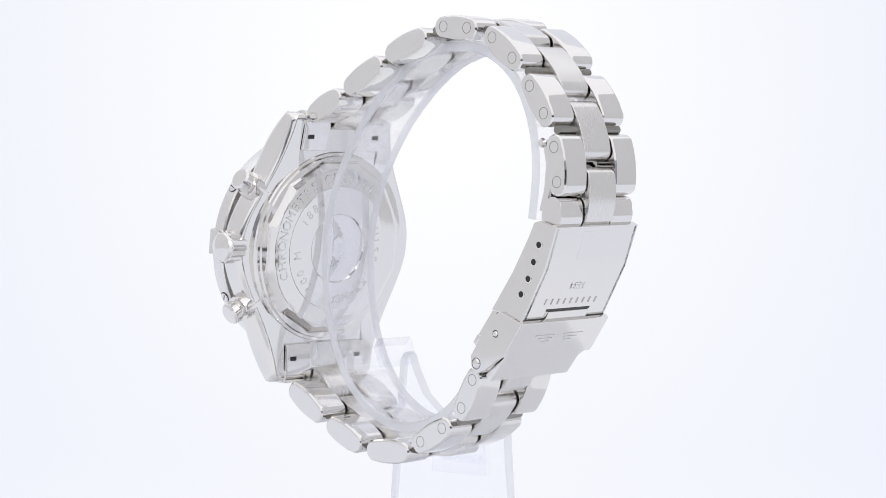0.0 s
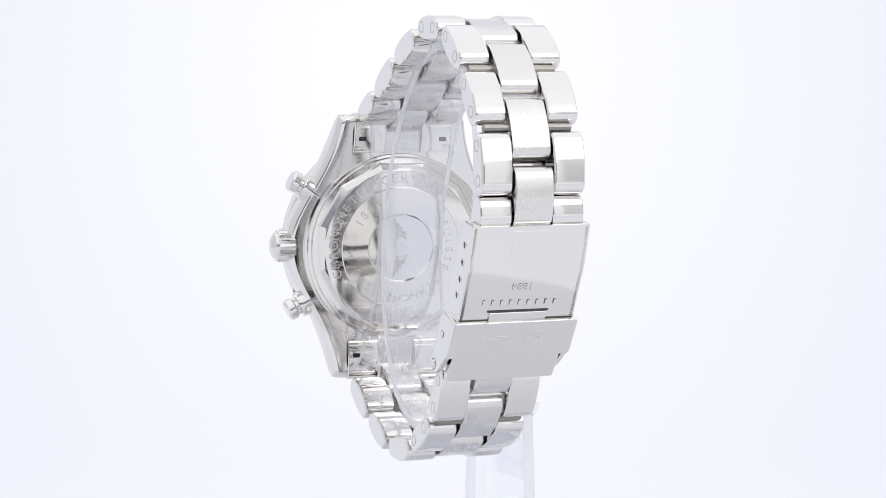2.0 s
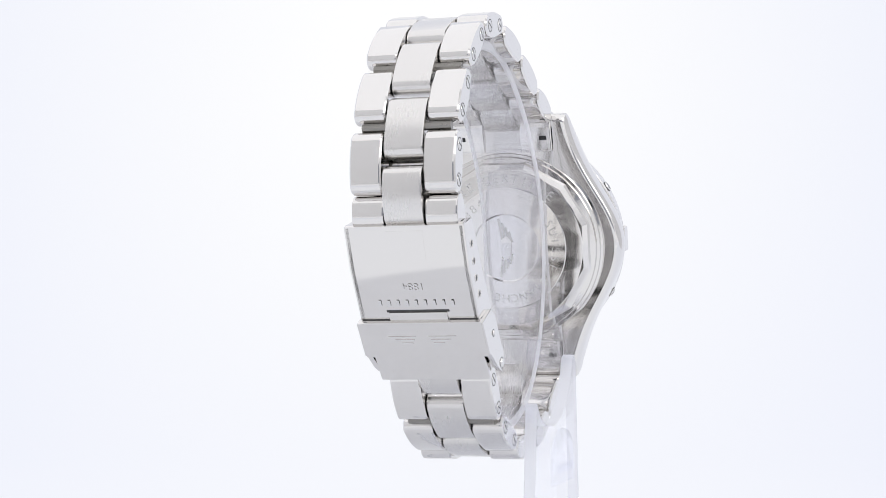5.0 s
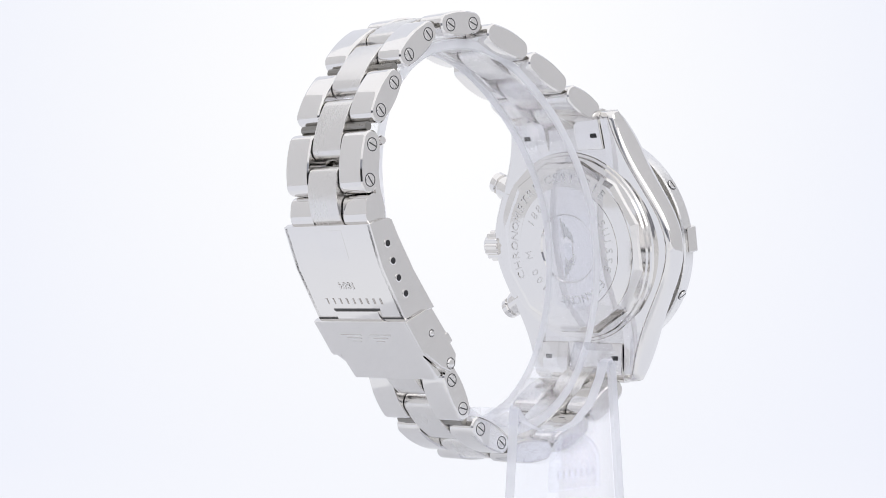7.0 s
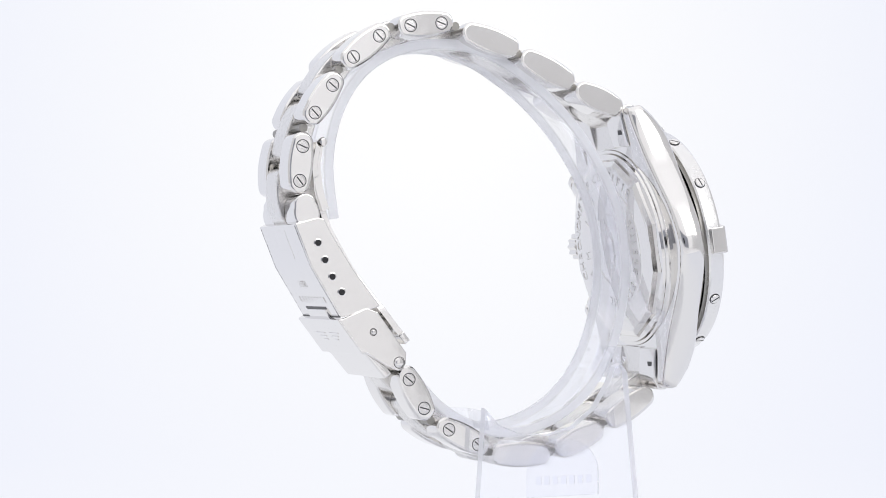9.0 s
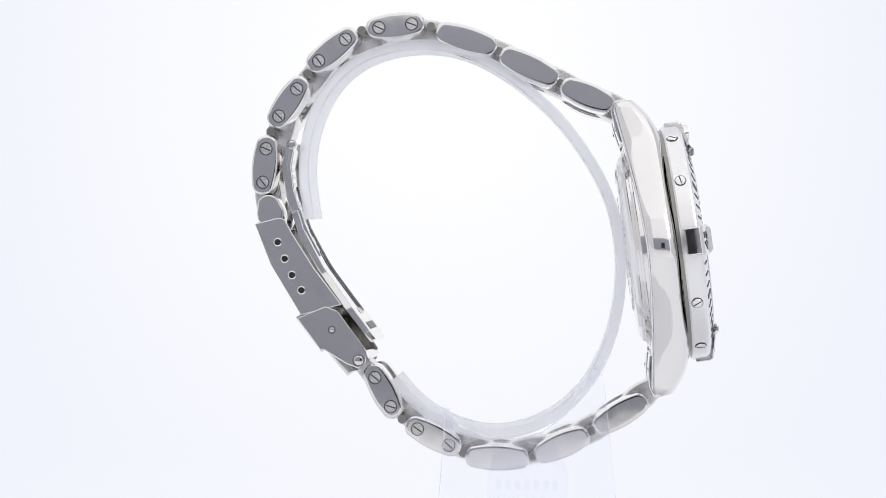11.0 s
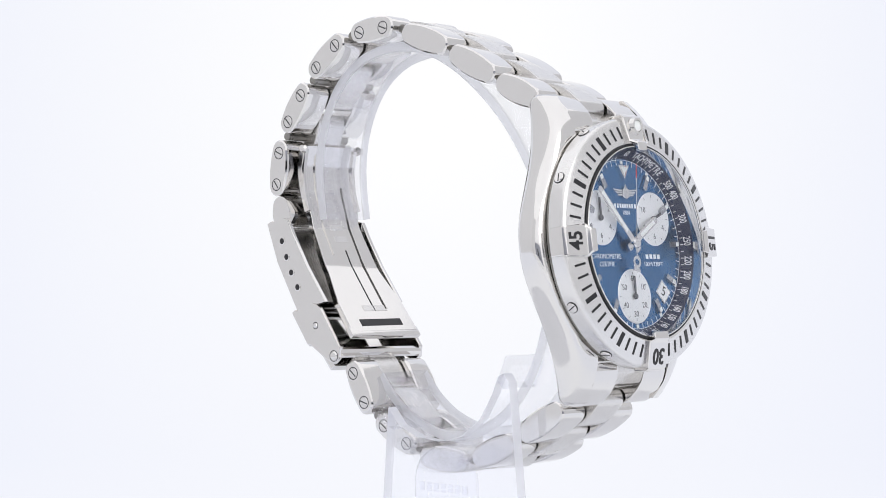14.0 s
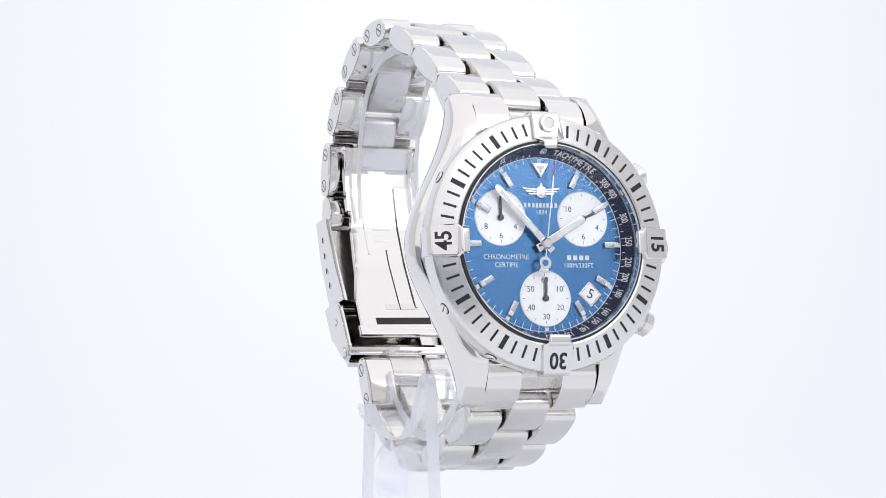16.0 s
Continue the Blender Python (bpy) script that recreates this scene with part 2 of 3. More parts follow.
def tent():
    # The sweep's light is put into emission, dimmer and bluer towards its edges.
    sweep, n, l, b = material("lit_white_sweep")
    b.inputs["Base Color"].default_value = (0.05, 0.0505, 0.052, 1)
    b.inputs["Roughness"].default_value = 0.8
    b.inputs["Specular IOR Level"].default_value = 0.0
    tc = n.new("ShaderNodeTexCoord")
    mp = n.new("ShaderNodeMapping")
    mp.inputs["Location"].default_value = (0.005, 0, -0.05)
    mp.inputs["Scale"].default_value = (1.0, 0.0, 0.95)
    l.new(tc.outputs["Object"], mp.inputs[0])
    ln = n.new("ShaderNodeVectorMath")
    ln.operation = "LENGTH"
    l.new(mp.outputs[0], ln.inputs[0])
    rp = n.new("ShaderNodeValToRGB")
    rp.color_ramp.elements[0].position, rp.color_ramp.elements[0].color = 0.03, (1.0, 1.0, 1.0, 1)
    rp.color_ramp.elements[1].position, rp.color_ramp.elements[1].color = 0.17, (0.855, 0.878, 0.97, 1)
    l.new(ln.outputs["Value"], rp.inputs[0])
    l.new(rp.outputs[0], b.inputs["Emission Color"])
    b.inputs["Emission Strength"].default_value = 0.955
    # Emission on unseen sides stands in for light; the right side is dimmer.
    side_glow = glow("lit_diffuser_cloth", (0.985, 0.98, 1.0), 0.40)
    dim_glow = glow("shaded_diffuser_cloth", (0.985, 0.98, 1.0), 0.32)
    key_glow = glow("led_panel_diffuser", (0.985, 0.985, 1.0), 2.3)
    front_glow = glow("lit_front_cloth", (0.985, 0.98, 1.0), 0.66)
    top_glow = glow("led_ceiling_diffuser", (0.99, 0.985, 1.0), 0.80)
    grey = plain("pale_table_cloth", (0.88, 0.882, 0.89), 0.8, 0, 0.03)
    z0, z1 = FLOOR_Z, 0.42
    line = [(-0.20, z0)] + [(0.20 + 0.12 * math.sin(k * math.pi / 24), z0 + 0.12 * (1 - math.cos(k * math.pi / 24))) for k in range(13)] + [(0.32, z1)]
    skin = line + [(0.324, z1)] + [(0.20 + 0.124 * math.sin(k * math.pi / 24), z0 + 0.12 - 0.124 * math.cos(k * math.pi / 24)) for k in range(12, -1, -1)] + [(-0.20, z0 - 0.004)]
    bm = loft([[Vector((x, y, z)) for y, z in skin] for x in (-0.45, 0.45)])
    tagged(part("backdrop", bm, sweep, None), "seamless sweep made to glow white, bluer towards its edges", "backdrop", kind="structure")
    panel("wall_left", (0.83, z1 - z0), pose(-0.45, -0.095, (z0 + z1) / 2, 90, 0, 90), side_glow, "unseen white side sheet made to glow as fill light", "diffuser")
    panel("wall_right", (0.83, z1 - z0), pose(0.45, -0.095, (z0 + z1) / 2, 90, 0, -90), dim_glow, "unseen white side sheet made to glow as fill light", "diffuser")
    # Top and front are out of view, added as glowing sheets for fill.
    panel("ceiling", (0.9, 0.83), pose(0, -0.095, z1, 180, 0, 0), top_glow, "unseen white ceiling sheet made to glow as top light", "ceiling")
    panel("wall_front", (0.9, z1 - z0), pose(0, -0.51, (z0 + z1) / 2, 90, 0, 180), front_glow, "unseen white front sheet made to glow as fill light", "wall")
    # Pale sheet added out of view to reflect light up into the steel.
    panel("front_floor", (0.9, 0.31), pose(0, -0.355, z0), grey, "unseen pale sheet added to reflect light into the steel", "floor")
    # Unseen dark sheets added so the steel reflects a dark front and lens.
    panel("tent_opening", (0.60, 0.21), pose(0, -0.504, 0.0, 90, 0, 180), plain("dim_opening", (0.34, 0.35, 0.39), 0.7), "dim sheet standing in for the open front of the tent", "opening")
    panel("lens_opening", (0.085, 0.075), pose(0, -0.498, 0.0, 90, 0, 180), plain("dark_opening", (0.006, 0.006, 0.007), 0.7), "black sheet standing in for the camera lens", "opening")
    panel("light_panel", (0.26, 0.26), look((0.315, -0.325, 0.25), (0, 0, 0.02)) @ pose(0, 0, 0, 0, 180, 0), key_glow, "bright white light panel beside the camera", "light panel")
    # Glowing sheet added out of view to brighten what faces left.
    panel("diffuser_cloth", (0.26, 0.44), look((-0.33, -0.36, 0.13), (0, 0, 0.02)) @ pose(0, 0, 0, 0, 180, 0), side_glow, "unseen white sheet made to glow in the left corner", "diffuser")


tent()

# ---- the watch ----
watch = tagged(new("watch"), "polished steel chronograph wristwatch with blue dial, clasped on clear stand", "wristwatch")
stand = tagged(new("watch_stand"), "clear acrylic ring stand holding the steel wristwatch", "display stand")


def case():
    # barrel
    bm = lathe([(0, -5.4), (15.2, -5.4), (15.5, -5.0), (15.7, -2.2), (15.5, -1.6), (0, -1.6)], 96, False)
    join_to = bmesh.new()
    join(join_to, bm, DIAL)
    # flanks that run out into the lugs
    for side in (-1, 1):
        sections = []
        count = 120
        for i in range(count + 1):
            s = -1 + 2 * i / count
            b = 20.8 * s
            q = abs(s)
            outer = 9.9 + 8.0 * math.exp(-(b / 12.3) ** 2)
            inner = 8.1 if q > 0.70 else 8.1 - 2.0 * (1 - q / 0.70)
            near = [abs(b) + k * 0.3 for k in range(-5, 6)]
            top = float(np.mean([np.interp(v, (0, 14.5, 16, 17.5, 19, 20, 21.4, 23), (-1.45, -1.5, -1.75, -2.3, -3.2, -4.0, -5.2, -6.4)) for v in near]))
            low = float(np.mean([np.interp(v, (0, 5, 10, 15, 18.5, 21.4, 23), (-5.9, -6.1, -6.5, -7.0, -7.5, -7.9, -7.9)) for v in near]))
            if q > 0.94:
                k = (q - 0.94) / 0.06
                low += 0.6 * k * k
                outer -= 0.35 * k * k
            t = top - low
            ring = [(min(inner, outer - 2.6), low), (outer - 1.1, low), (outer - 0.6, low + 0.18), (outer - 0.22, low + 0.55), (outer - 0.04, low + 0.27 * t), (outer + 0.05, low + 0.5 * t), (outer + 0.02, low + 0.64 * t),
                    (outer - 0.08, top - 1.15), (outer - 0.38, top - 0.72), (outer - 1.1, top - 0.38), (outer - 2.2, top - 0.12), (min(inner, outer - 2.6), top)]
            sections.append([DIAL @ Vector((side * a * U, b * U, n * U)) for a, n in ring])
        flank = loft(sections)
        bmesh.ops.recalc_face_normals(flank, faces=flank.faces)
        join(join_to, flank)
    # bridges between the lugs, behind the end links
    for side in (-1, 1):
        fill = loft([[DIAL @ Vector((x * U, side * b * U, n * U)) for b, n in ((10.5, -2.2), (15.6, -2.2), (16.3, -3.4), (16.3, -6.7), (10.5, -6.7))] for x in (-8.3, 8.3)])
        bmesh.ops.recalc_face_normals(fill, faces=fill.faces)
        join(join_to, bevelled(fill, 0.15))
    body = part("case", join_to, POLISHED, watch, "polished steel watch case with lugs", 65)
    return body


def case_back(parent):
    bm = lathe([(0, -8.32), (5.2, -8.32), (5.45, -8.5), (9.6, -8.42), (9.75, -8.34), (12.2, -8.2), (12.5, -8.05), (12.75, -7.5), (14.2, -7.3), (14.35, -6.95), (14.75, -6.9), (14.9, -6.6), (15.2, -6.5), (15.3, -5.3), (0, -5.3)], 96, False)
    ob = part("case_back", bm, POLISHED, parent, "engraved polished screw-down case back", 25)
    ob.matrix_basis = DIAL
    # twelve bevelled flats for the key
    ring12 = [(math.cos(math.pi * (i + .5) / 6), math.sin(math.pi * (i + .5) / 6)) for i in range(12)]
    sections = [[Vector((r * c * U, r * w * U, n * U)) for c, w in ring12] for r, n in ((12.2, -8.15), (12.75, -8.12), (13.55, -7.75), (14.05, -7.1), (12.2, -7.1))]
    part("key_ring", loft(sections + sections[:1], False), POLISHED, ob, "twelve-sided key ring", 12)
    for word, start, r, h, step in (("CHRONOMETRE", 248, 11.0, 1.45, 8.2), ("CERTIFIE", 345, 11.0, 1.45, 8.2), ("SUISSE", 62, 8.0, 1.35, 10.2), ("ETANCHE", 132, 8.0, 1.35, 10.2),
                                    ("100 M", 222, 8.0, 1.35, 10.2), ("1884", 300, 8.0, 1.35, 10.2)):
        for k, ch in enumerate(word):
            if ch == " ":
                continue
            ang = start + k * step
            a = radians(90 + ang)
            m = Matrix.Translation((r * U * math.cos(a), r * U * math.sin(a), (-8.30 if r > 9 else -8.47) * U)) @ pose(0, 0, 0, 0, 0, ang) @ pose(0, 0, 0, 0, 180, 0)
            lettering("engraved_letter", ch, h, ENGRAVE, ob, m, 0.03)
    # winged emblem without letters
    for side in (-1, 1):
        for k in range(4):
            wing = outline([(0.7 - 0.5 * k, side * 0.9), (1.3 - 0.55 * k, side * (4.6 - 0.7 * k)), (0.95 - 0.55 * k, side * (4.75 - 0.7 * k)), (0.35 - 0.5 * k, side * 0.9)], -8.38, -8.30, 0)
            part("emblem_feather", wing, ENGRAVE, ob)
    part("emblem_shield", outline([(-0.8, -1.2), (0, -2.0), (0.8, -1.2), (0.9, 1.2), (0, 2.0), (-0.9, 1.2)], -8.46, -8.30, 0.04), ETCH, ob)


def screw(r, depth):
    """A slotted screw head; its slot runs along x."""
    bm = lathe([(0, depth), (r * 0.86, depth), (r, depth - 0.12), (r, 0), (0, 0)], 20, False)
    return bm


def bezel(parent):
    bm = lathe([(13.15, 0.4), (13.15, 1.9), (13.3, 2.2), (13.55, 2.28), (16.3, 1.55), (16.75, 1.3), (16.95, 0.9), (16.95, -0.9), (16.75, -1.15), (13.15, -1.15)], 120)
    ob = part("bezel", bm, BRUSHED, parent, "brushed steel rotating bezel with black minute marks", 30)
    ob.matrix_basis = DIAL
    part("bezel_groove", lathe([(16.3, -1.65), (16.45, -1.65), (16.45, -1.1), (16.3, -1.1)], 96), SHADESTEEL, ob)
    # Black ring painted in for the dark gap between bezel and crystal ring.
    part("crystal_gasket", lathe([(13.0, 2.0), (13.0, 2.34), (13.24, 2.34), (13.24, 2.0)], 96), PAINT_AND_SHADE, ob)
    part("crystal_ring", lathe([(12.72, 1.0), (12.72, 2.3), (12.82, 2.5), (12.95, 2.45), (13.02, 2.2), (13.02, 1.0)], 96), POLISHED, ob, "polished steel ring round the crystal")
    slope = math.degrees(math.atan2(0.75, 2.8))
    small = None
    wide = None
    inv = DIAL.inverted()
    for k in range(60):
        ang = k * 6
        off = min(ang % 90, 90 - ang % 90)
        if off < 9:
            continue
        m = inv @ around(14.95, ang, 1.925) @ pose(0, 0, 0, -slope, 0, 0)
        if k % 5 == 0:
            if wide is None:
                wide = part("minute_mark", box(0.62, 1.95, 0.05, 0), PAINT_AND_SHADE, ob)
                wide.matrix_basis = m
            else:
                twin(wide, m)
        elif small is None:
            small = part("minute_mark", box(0.29, 1.75, 0.05, 0), PAINT_AND_SHADE, ob)
            small.matrix_basis = m
        else:
            twin(small, m)
    # riders at the quarters
    for ang, text in ((0, ""), (90, "15"), (180, "30"), (270, "45")):
        block = [(17.35, -0.6), (17.35, 1.5), (17.0, 1.95), (13.7, 2.75), (13.3, 3.3), (12.2, 3.3), (12.05, 2.6), (13.16, 2.4), (13.16, -0.6)]
        bm = bmesh.new()
        rows = []
        for x in (-2.0, 2.0):
            rows.append([bm.verts.new((x * (0.95 if rr > 17 else 1.0) * (1.0 if rr > 13.5 else 0.75 if text else 0.45) * U, rr * U, h * U)) for rr, h in block])
        bm.faces.new(rows[0])
        bm.faces.new(rows[1][::-1])
        for i in range(len(block)):
            j = (i + 1) % len(block)
            bm.faces.new((rows[0][i], rows[1][i], rows[1][j], rows[0][j]))
        bmesh.ops.recalc_face_normals(bm, faces=bm.faces)
        r = part("rider", bevelled(bm, 0.22, 2), POLISHED, ob, "polished bezel rider with black number" if text else "polished triangular bezel rider")
        r.matrix_basis = pose(0, 0, 0, 0, 0, -ang)
        if text:
            lettering("rider_number", text, 2.15, PAINT_AND_SHADE, r, Matrix.Translation((0, 15.4 * U, 2.37 * U)) @ pose(0, 0, 0, -13.6, 0, 0), 0.03, 0.85, 0.06)
        else:
            pip = part("pip", lathe([(0, 2.75), (0.75, 2.75), (0.8, 2.2), (0, 2.2)], 28, False), LUME, r, "white luminous pip")
            pip.matrix_basis = Matrix.Translation((0, 15.6 * U, 0))
            ring = part("pip_ring", lathe([(0.8, 2.2), (0.8, 2.85), (1.1, 2.85), (1.25, 2.2)], 28), POLISHED, r)
            ring.matrix_basis = pip.matrix_basis
    head = None
    for k in (1, 2, 4, 5, 7, 8, 10, 11):
        m = inv @ around(16.9, 30 * k, 0.0) @ pose(0, 0, 0, -90, 0, 0)
        if head is None:
            head = part("bezel_screw", screw(0.72, 0.3), POLISHED, ob)
            head.matrix_basis = m
            seat = part("screw_seat", lathe([(0.73, 0.0), (0.82, 0.0), (0.82, 0.1), (0.73, 0.1)], 24), GAPSHADE, head)
            slot = part("slot", outline([(-0.62, -0.08), (0.62, -0.08), (0.62, 0.08), (-0.62, 0.08)], 0.28, 0.32), GAPSHADE, head)
        else:
            h = twin(head, m)
            twin(seat, Matrix(), h)
            twin(slot, pose(0, 0, 0, 0, 0, 37 * k), h)
    return ob


def crown_and_pushers(parent):
    teeth = []
    for i in range(56):
        a = 2 * math.pi * i / 56
        r = 2.55 if i % 4 < 2 else 2.25
        teeth.append((r * math.cos(a), r * math.sin(a)))
    side = Matrix.Translation(DIAL @ Vector((15.3 * U, 0, -4.1 * U))) @ DIAL.to_3x3().to_4x4() @ pose(0, 0, 0, 0, 90, 0)
    c = part("crown", outline(teeth, 1.2, 3.9, 0.12, 1), POLISHED, parent, "fluted polished steel crown")
    c.matrix_basis = side
    part("crown_cap", lathe([(0, 4.9), (1.2, 4.75), (2.0, 4.3), (2.2, 3.85), (0, 3.8)], 40, False), POLISHED, c)
    part("crown_stem", lathe([(0, 1.3), (1.7, 1.3), (1.9, -0.8), (0, -0.8)], 32, False), POLISHED, c)
    for s in (-1, 1):
        m = Matrix.Translation(DIAL @ Vector((12.55 * U, s * 8.1 * U, -4.3 * U))) @ DIAL.to_3x3().to_4x4() @ pose(0, 0, 0, 0, 0, s * 27) @ pose(0, 0, 0, 0, 90, 0)
        p = part("pusher", lathe([(0, 5.3), (1.4, 5.25), (1.7, 4.95), (1.75, 4.0), (1.45, 3.75), (1.45, 3.3), (1.95, 3.2), (2.1, 2.6), (2.1, 0), (0, 0)], 36, False), POLISHED, parent, "round polished chronograph pusher")
        p.matrix_basis = m


def dial_face(parent):
    d = part("dial", lathe([(0, -0.6), (11.9, -0.6), (11.9, -1.2), (0, -1.2)], 96, False), DIALBLUE, parent, "blue sunburst dial with three silver subdials")
    d.matrix_basis = DIAL
    inv = DIAL.inverted()
    fl = part("tachymeter_flange", lathe([(11.62, -0.58), (12.72, 1.0), (12.9, 1.0), (12.9, -1.0), (11.62, -1.0)], 96), NAVY, parent, "navy tachymeter flange with white scale")
    fl.matrix_basis = DIAL
    tilt = -55
    # scale of the flange
    for i, ch in enumerate("TACHYMETRE"):
        m = inv @ around(12.2, 9.5 + i * 3.05, 0.36) @ pose(0, 0, 0, -tilt, 0, 0)
        lettering("scale_letter", ch, 1.0, WHITEPRINT, fl, m, 0.015, 0.72, 0.02)
    for text, ang in (("60", 1), ("65", 332), ("500", 48), ("400", 56), ("300", 73), ("250", 88), ("220", 101), ("200", 111), ("180", 122), ("160", 137), ("150", 146), ("140", 156), ("130", 167), ("120", 180), ("110", 196), ("100", 216), ("90", 240), ("80", 270), ("70", 308)):
        m = inv @ around(12.2, ang, 0.36) @ pose(0, 0, 0, -tilt, 0, 0)
        lettering("scale_number", text, 1.0, WHITEPRINT, fl, m, 0.015, 0.62, 0.02)
    ft = None
    for k in range(75):
        ang = 12 + k * 4.6
        m = inv @ around(11.78, ang, -0.22) @ pose(0, 0, 0, -tilt, 0, 0)
        if ft is None:
            ft = part("scale_tick", box(0.1, 0.42, 0.03, 0), WHITEPRINT, fl)
            ft.matrix_basis = m
        else:
            twin(ft, m)
    # minute track
    tick = None
    for k in range(60):
        if k % 5 == 0:
            continue
        m = inv @ around(11.15, 6 * k, -0.6)
        if tick is None:
            tick = part("minute_tick", box(0.09, 0.85, 0.03, 0), WHITEPRINT, d)
            tick.matrix_basis = m
        else:
            twin(tick, m)
    part("minute_ring", lathe([(11.46, -0.6), (11.54, -0.6), (11.54, -0.57), (11.46, -0.57)], 96), WHITEPRINT, d)
    # applied hour bars
    bar = None
    for k in (1, 2, 3, 4, 5, 7, 8, 9, 10, 11):
        r0 = 9.75 if k not in (3, 9) else 10.0
        m = inv @ around(r0, 30 * k, -0.6)
        if bar is None:
            bar = part("hour_bar", box(0.82, 2.1, 0.42, 0.12), BARSTEEL, d, "applied steel hour bar with white tip")
            tip = part("lume_tip", box(0.58, 0.6, 0.05, 0), LUME, bar)
            tip.matrix_basis = Matrix.Translation((0, 0.68 * U, 0.40 * U))
            bar.matrix_basis = m
        else:
            b = twin(bar, m)
            twin(tip, tip.matrix_basis, b)
    for k in range(12):
        m = inv @ around(11.15, 30 * k, -0.6)
        if k == 0:
            dot = part("hour_dot", box(0.55, 0.5, 0.04, 0), LUME, d)
            dot.matrix_basis = m
        else:
            twin(dot, m)
    tri = part("twelve_triangle", outline([(-1.25, 10.75), (1.25, 10.75), (0, 8.75)], -0.6, -0.2, 0.12), POLISHED, d, "applied triangle at twelve")
    part("triangle_lume", outline([(-0.72, 10.45), (0.72, 10.45), (0, 9.35)], -0.25, -0.17), LUME, tri)
    # winged emblem and plain maker's bars
    em = part("emblem", outline([(-0.75, 6.4), (0, 6.05), (0.75, 6.4), (0.75, 7.4), (0.25, 7.7), (0, 8.3), (-0.25, 7.7), (-0.75, 7.4)], -0.6, -0.25, 0.1), POLISHED, d, "applied winged steel emblem")
    for s in (-1, 1):
        for k in range(3):
            part("wing_feather", outline([(s * 0.7, 7.35 - k * 0.28), (s * (2.75 - k * 0.4), 7.5 - k * 0.36), (s * (2.45 - k * 0.4), 7.25 - k * 0.36), (s * 0.7, 7.12 - k * 0.28)], -0.6, -0.33, 0.03), POLISHED, em)
    for x in (-2.35, -1.75, -1.15, -0.62, -0.1, 0.42, 0.95, 1.5, 2.15):
        b = part("print_bar", box(0.36, 0.6, 0.02, 0), WHITEPRINT, d)
        b.matrix_basis = Matrix.Translation((x * U, 5.2 * U, -0.6 * U))
    lettering("year_print", "1884", 0.62, WHITEPRINT, d, Matrix.Translation((0, 4.25 * U, -0.59 * U)), 0.012)
    for x in (3.75, 4.65, 5.55, 6.4):
        b = part("print_bar", box(0.6, 0.62, 0.02, 0), WHITEPRINT, d)
        b.matrix_basis = Matrix.Translation((x * U, -1.7 * U, -0.6 * U))
    lettering("depth_print", "100M/330FT", 0.62, WHITEPRINT, d, Matrix.Translation((5.1 * U, -2.75 * U, -0.59 * U)), 0.012)
    lettering("chronometer_print", "CHRONOMETRE", 0.66, WHITEPRINT, d, Matrix.Translation((-5.4 * U, -1.7 * U, -0.59 * U)), 0.012, 0.95)
    lettering("certified_print", "CERTIFIE", 0.66, WHITEPRINT, d, Matrix.Translation((-5.4 * U, -2.75 * U, -0.59 * U)), 0.012, 0.95)
    # subdials
    for cx, cy, numbers, hand in ((-6.0, 3.5, ((2, "2"), (4, "4"), (6, "6"), (8, "8"), (10, "10")), 0), (6.0, 3.5, ((2, "2"), (4, "4"), (6, "6"), (8, "8"), (10, "10")), 66),
                                  (0, -7.1, ((0, "60"), (2, "10"), (4, "20"), (6, "30"), (8, "40"), (10, "50")), 2)):
        sub = part("subdial", lathe([(0, 0.02), (3.5, 0.02), (3.62, 0.08), (3.72, 0.0), (0, 0)], 64, False), SILVERDIAL, d, "silver white subdial with grey numbers")
        sub.matrix_basis = Matrix.Translation((cx * U, cy * U, -0.6 * U))
        for h, text in numbers:
            if (cx, h) == (-6.0, 12):
                continue
            a = radians(90 - 30 * h)
            lettering("subdial_number", text, 0.78, GREYPRINT, sub, Matrix.Translation((2.42 * U * math.cos(a), 2.42 * U * math.sin(a), 0.03 * U)), 0.01)
        for k in range(12):
            a = radians(30 * k)
            b = part("subdial_tick", box(0.5 if k % 2 else 0.32, 0.06, 0.02, 0), GREYPRINT, sub) if k == 0 and cx < 0 else twin(b, Matrix())
            b.parent = sub
            b.matrix_basis = Matrix.Translation((3.15 * U * math.cos(a), 3.15 * U * math.sin(a), 0.02 * U)) @ pose(0, 0, 0, 0, 0, math.degrees(a))
        hd = part("subdial_hand", outline([(-0.12, 0), (0.12, 0), (0.2, 1.3), (0.16, 2.75), (-0.16, 2.75), (-0.2, 1.3)], 0.2, 0.28), GREYPRINT, sub)
        hd.matrix_basis = pose(0, 0, 0, 0, 0, -hand)
        part("hand_hub", lathe([(0, 0.42), (0.3, 0.42), (0.42, 0.3), (0.42, 0.1), (0, 0.1)], 20, False), GREYPRINT, sub)
    # date window
    dm = Matrix.Translation((6.55 * U, -6.55 * U, -0.6 * U)) @ pose(0, 0, 0, 0, 0, -135 + 90)
    fr = part("date_frame", box(2.5, 2.35, 0.14, 0.05), POLISHED, d, "steel framed date window")
    fr.matrix_basis = dm
    part("date_disc", box(2.0, 1.85, 0.16, 0), SILVERDIAL, fr)
    lettering("date_number", "5", 1.35, PAINT_AND_SHADE, fr, Matrix.Translation((0, 0, 0.18 * U)) @ pose(0, 0, 0, 0, 0, 45 - 25), 0.012)
    # hands
    def hand(name, length, width, ang, n, label):
        h = part(name, outline([(-width / 2, -1.3), (width / 2, -1.3), (width / 2, length - 0.5), (0.25, length), (-0.25, length), (-width / 2, length - 0.5)], n, n + 0.16, 0.05), POLISHED, parent, label)
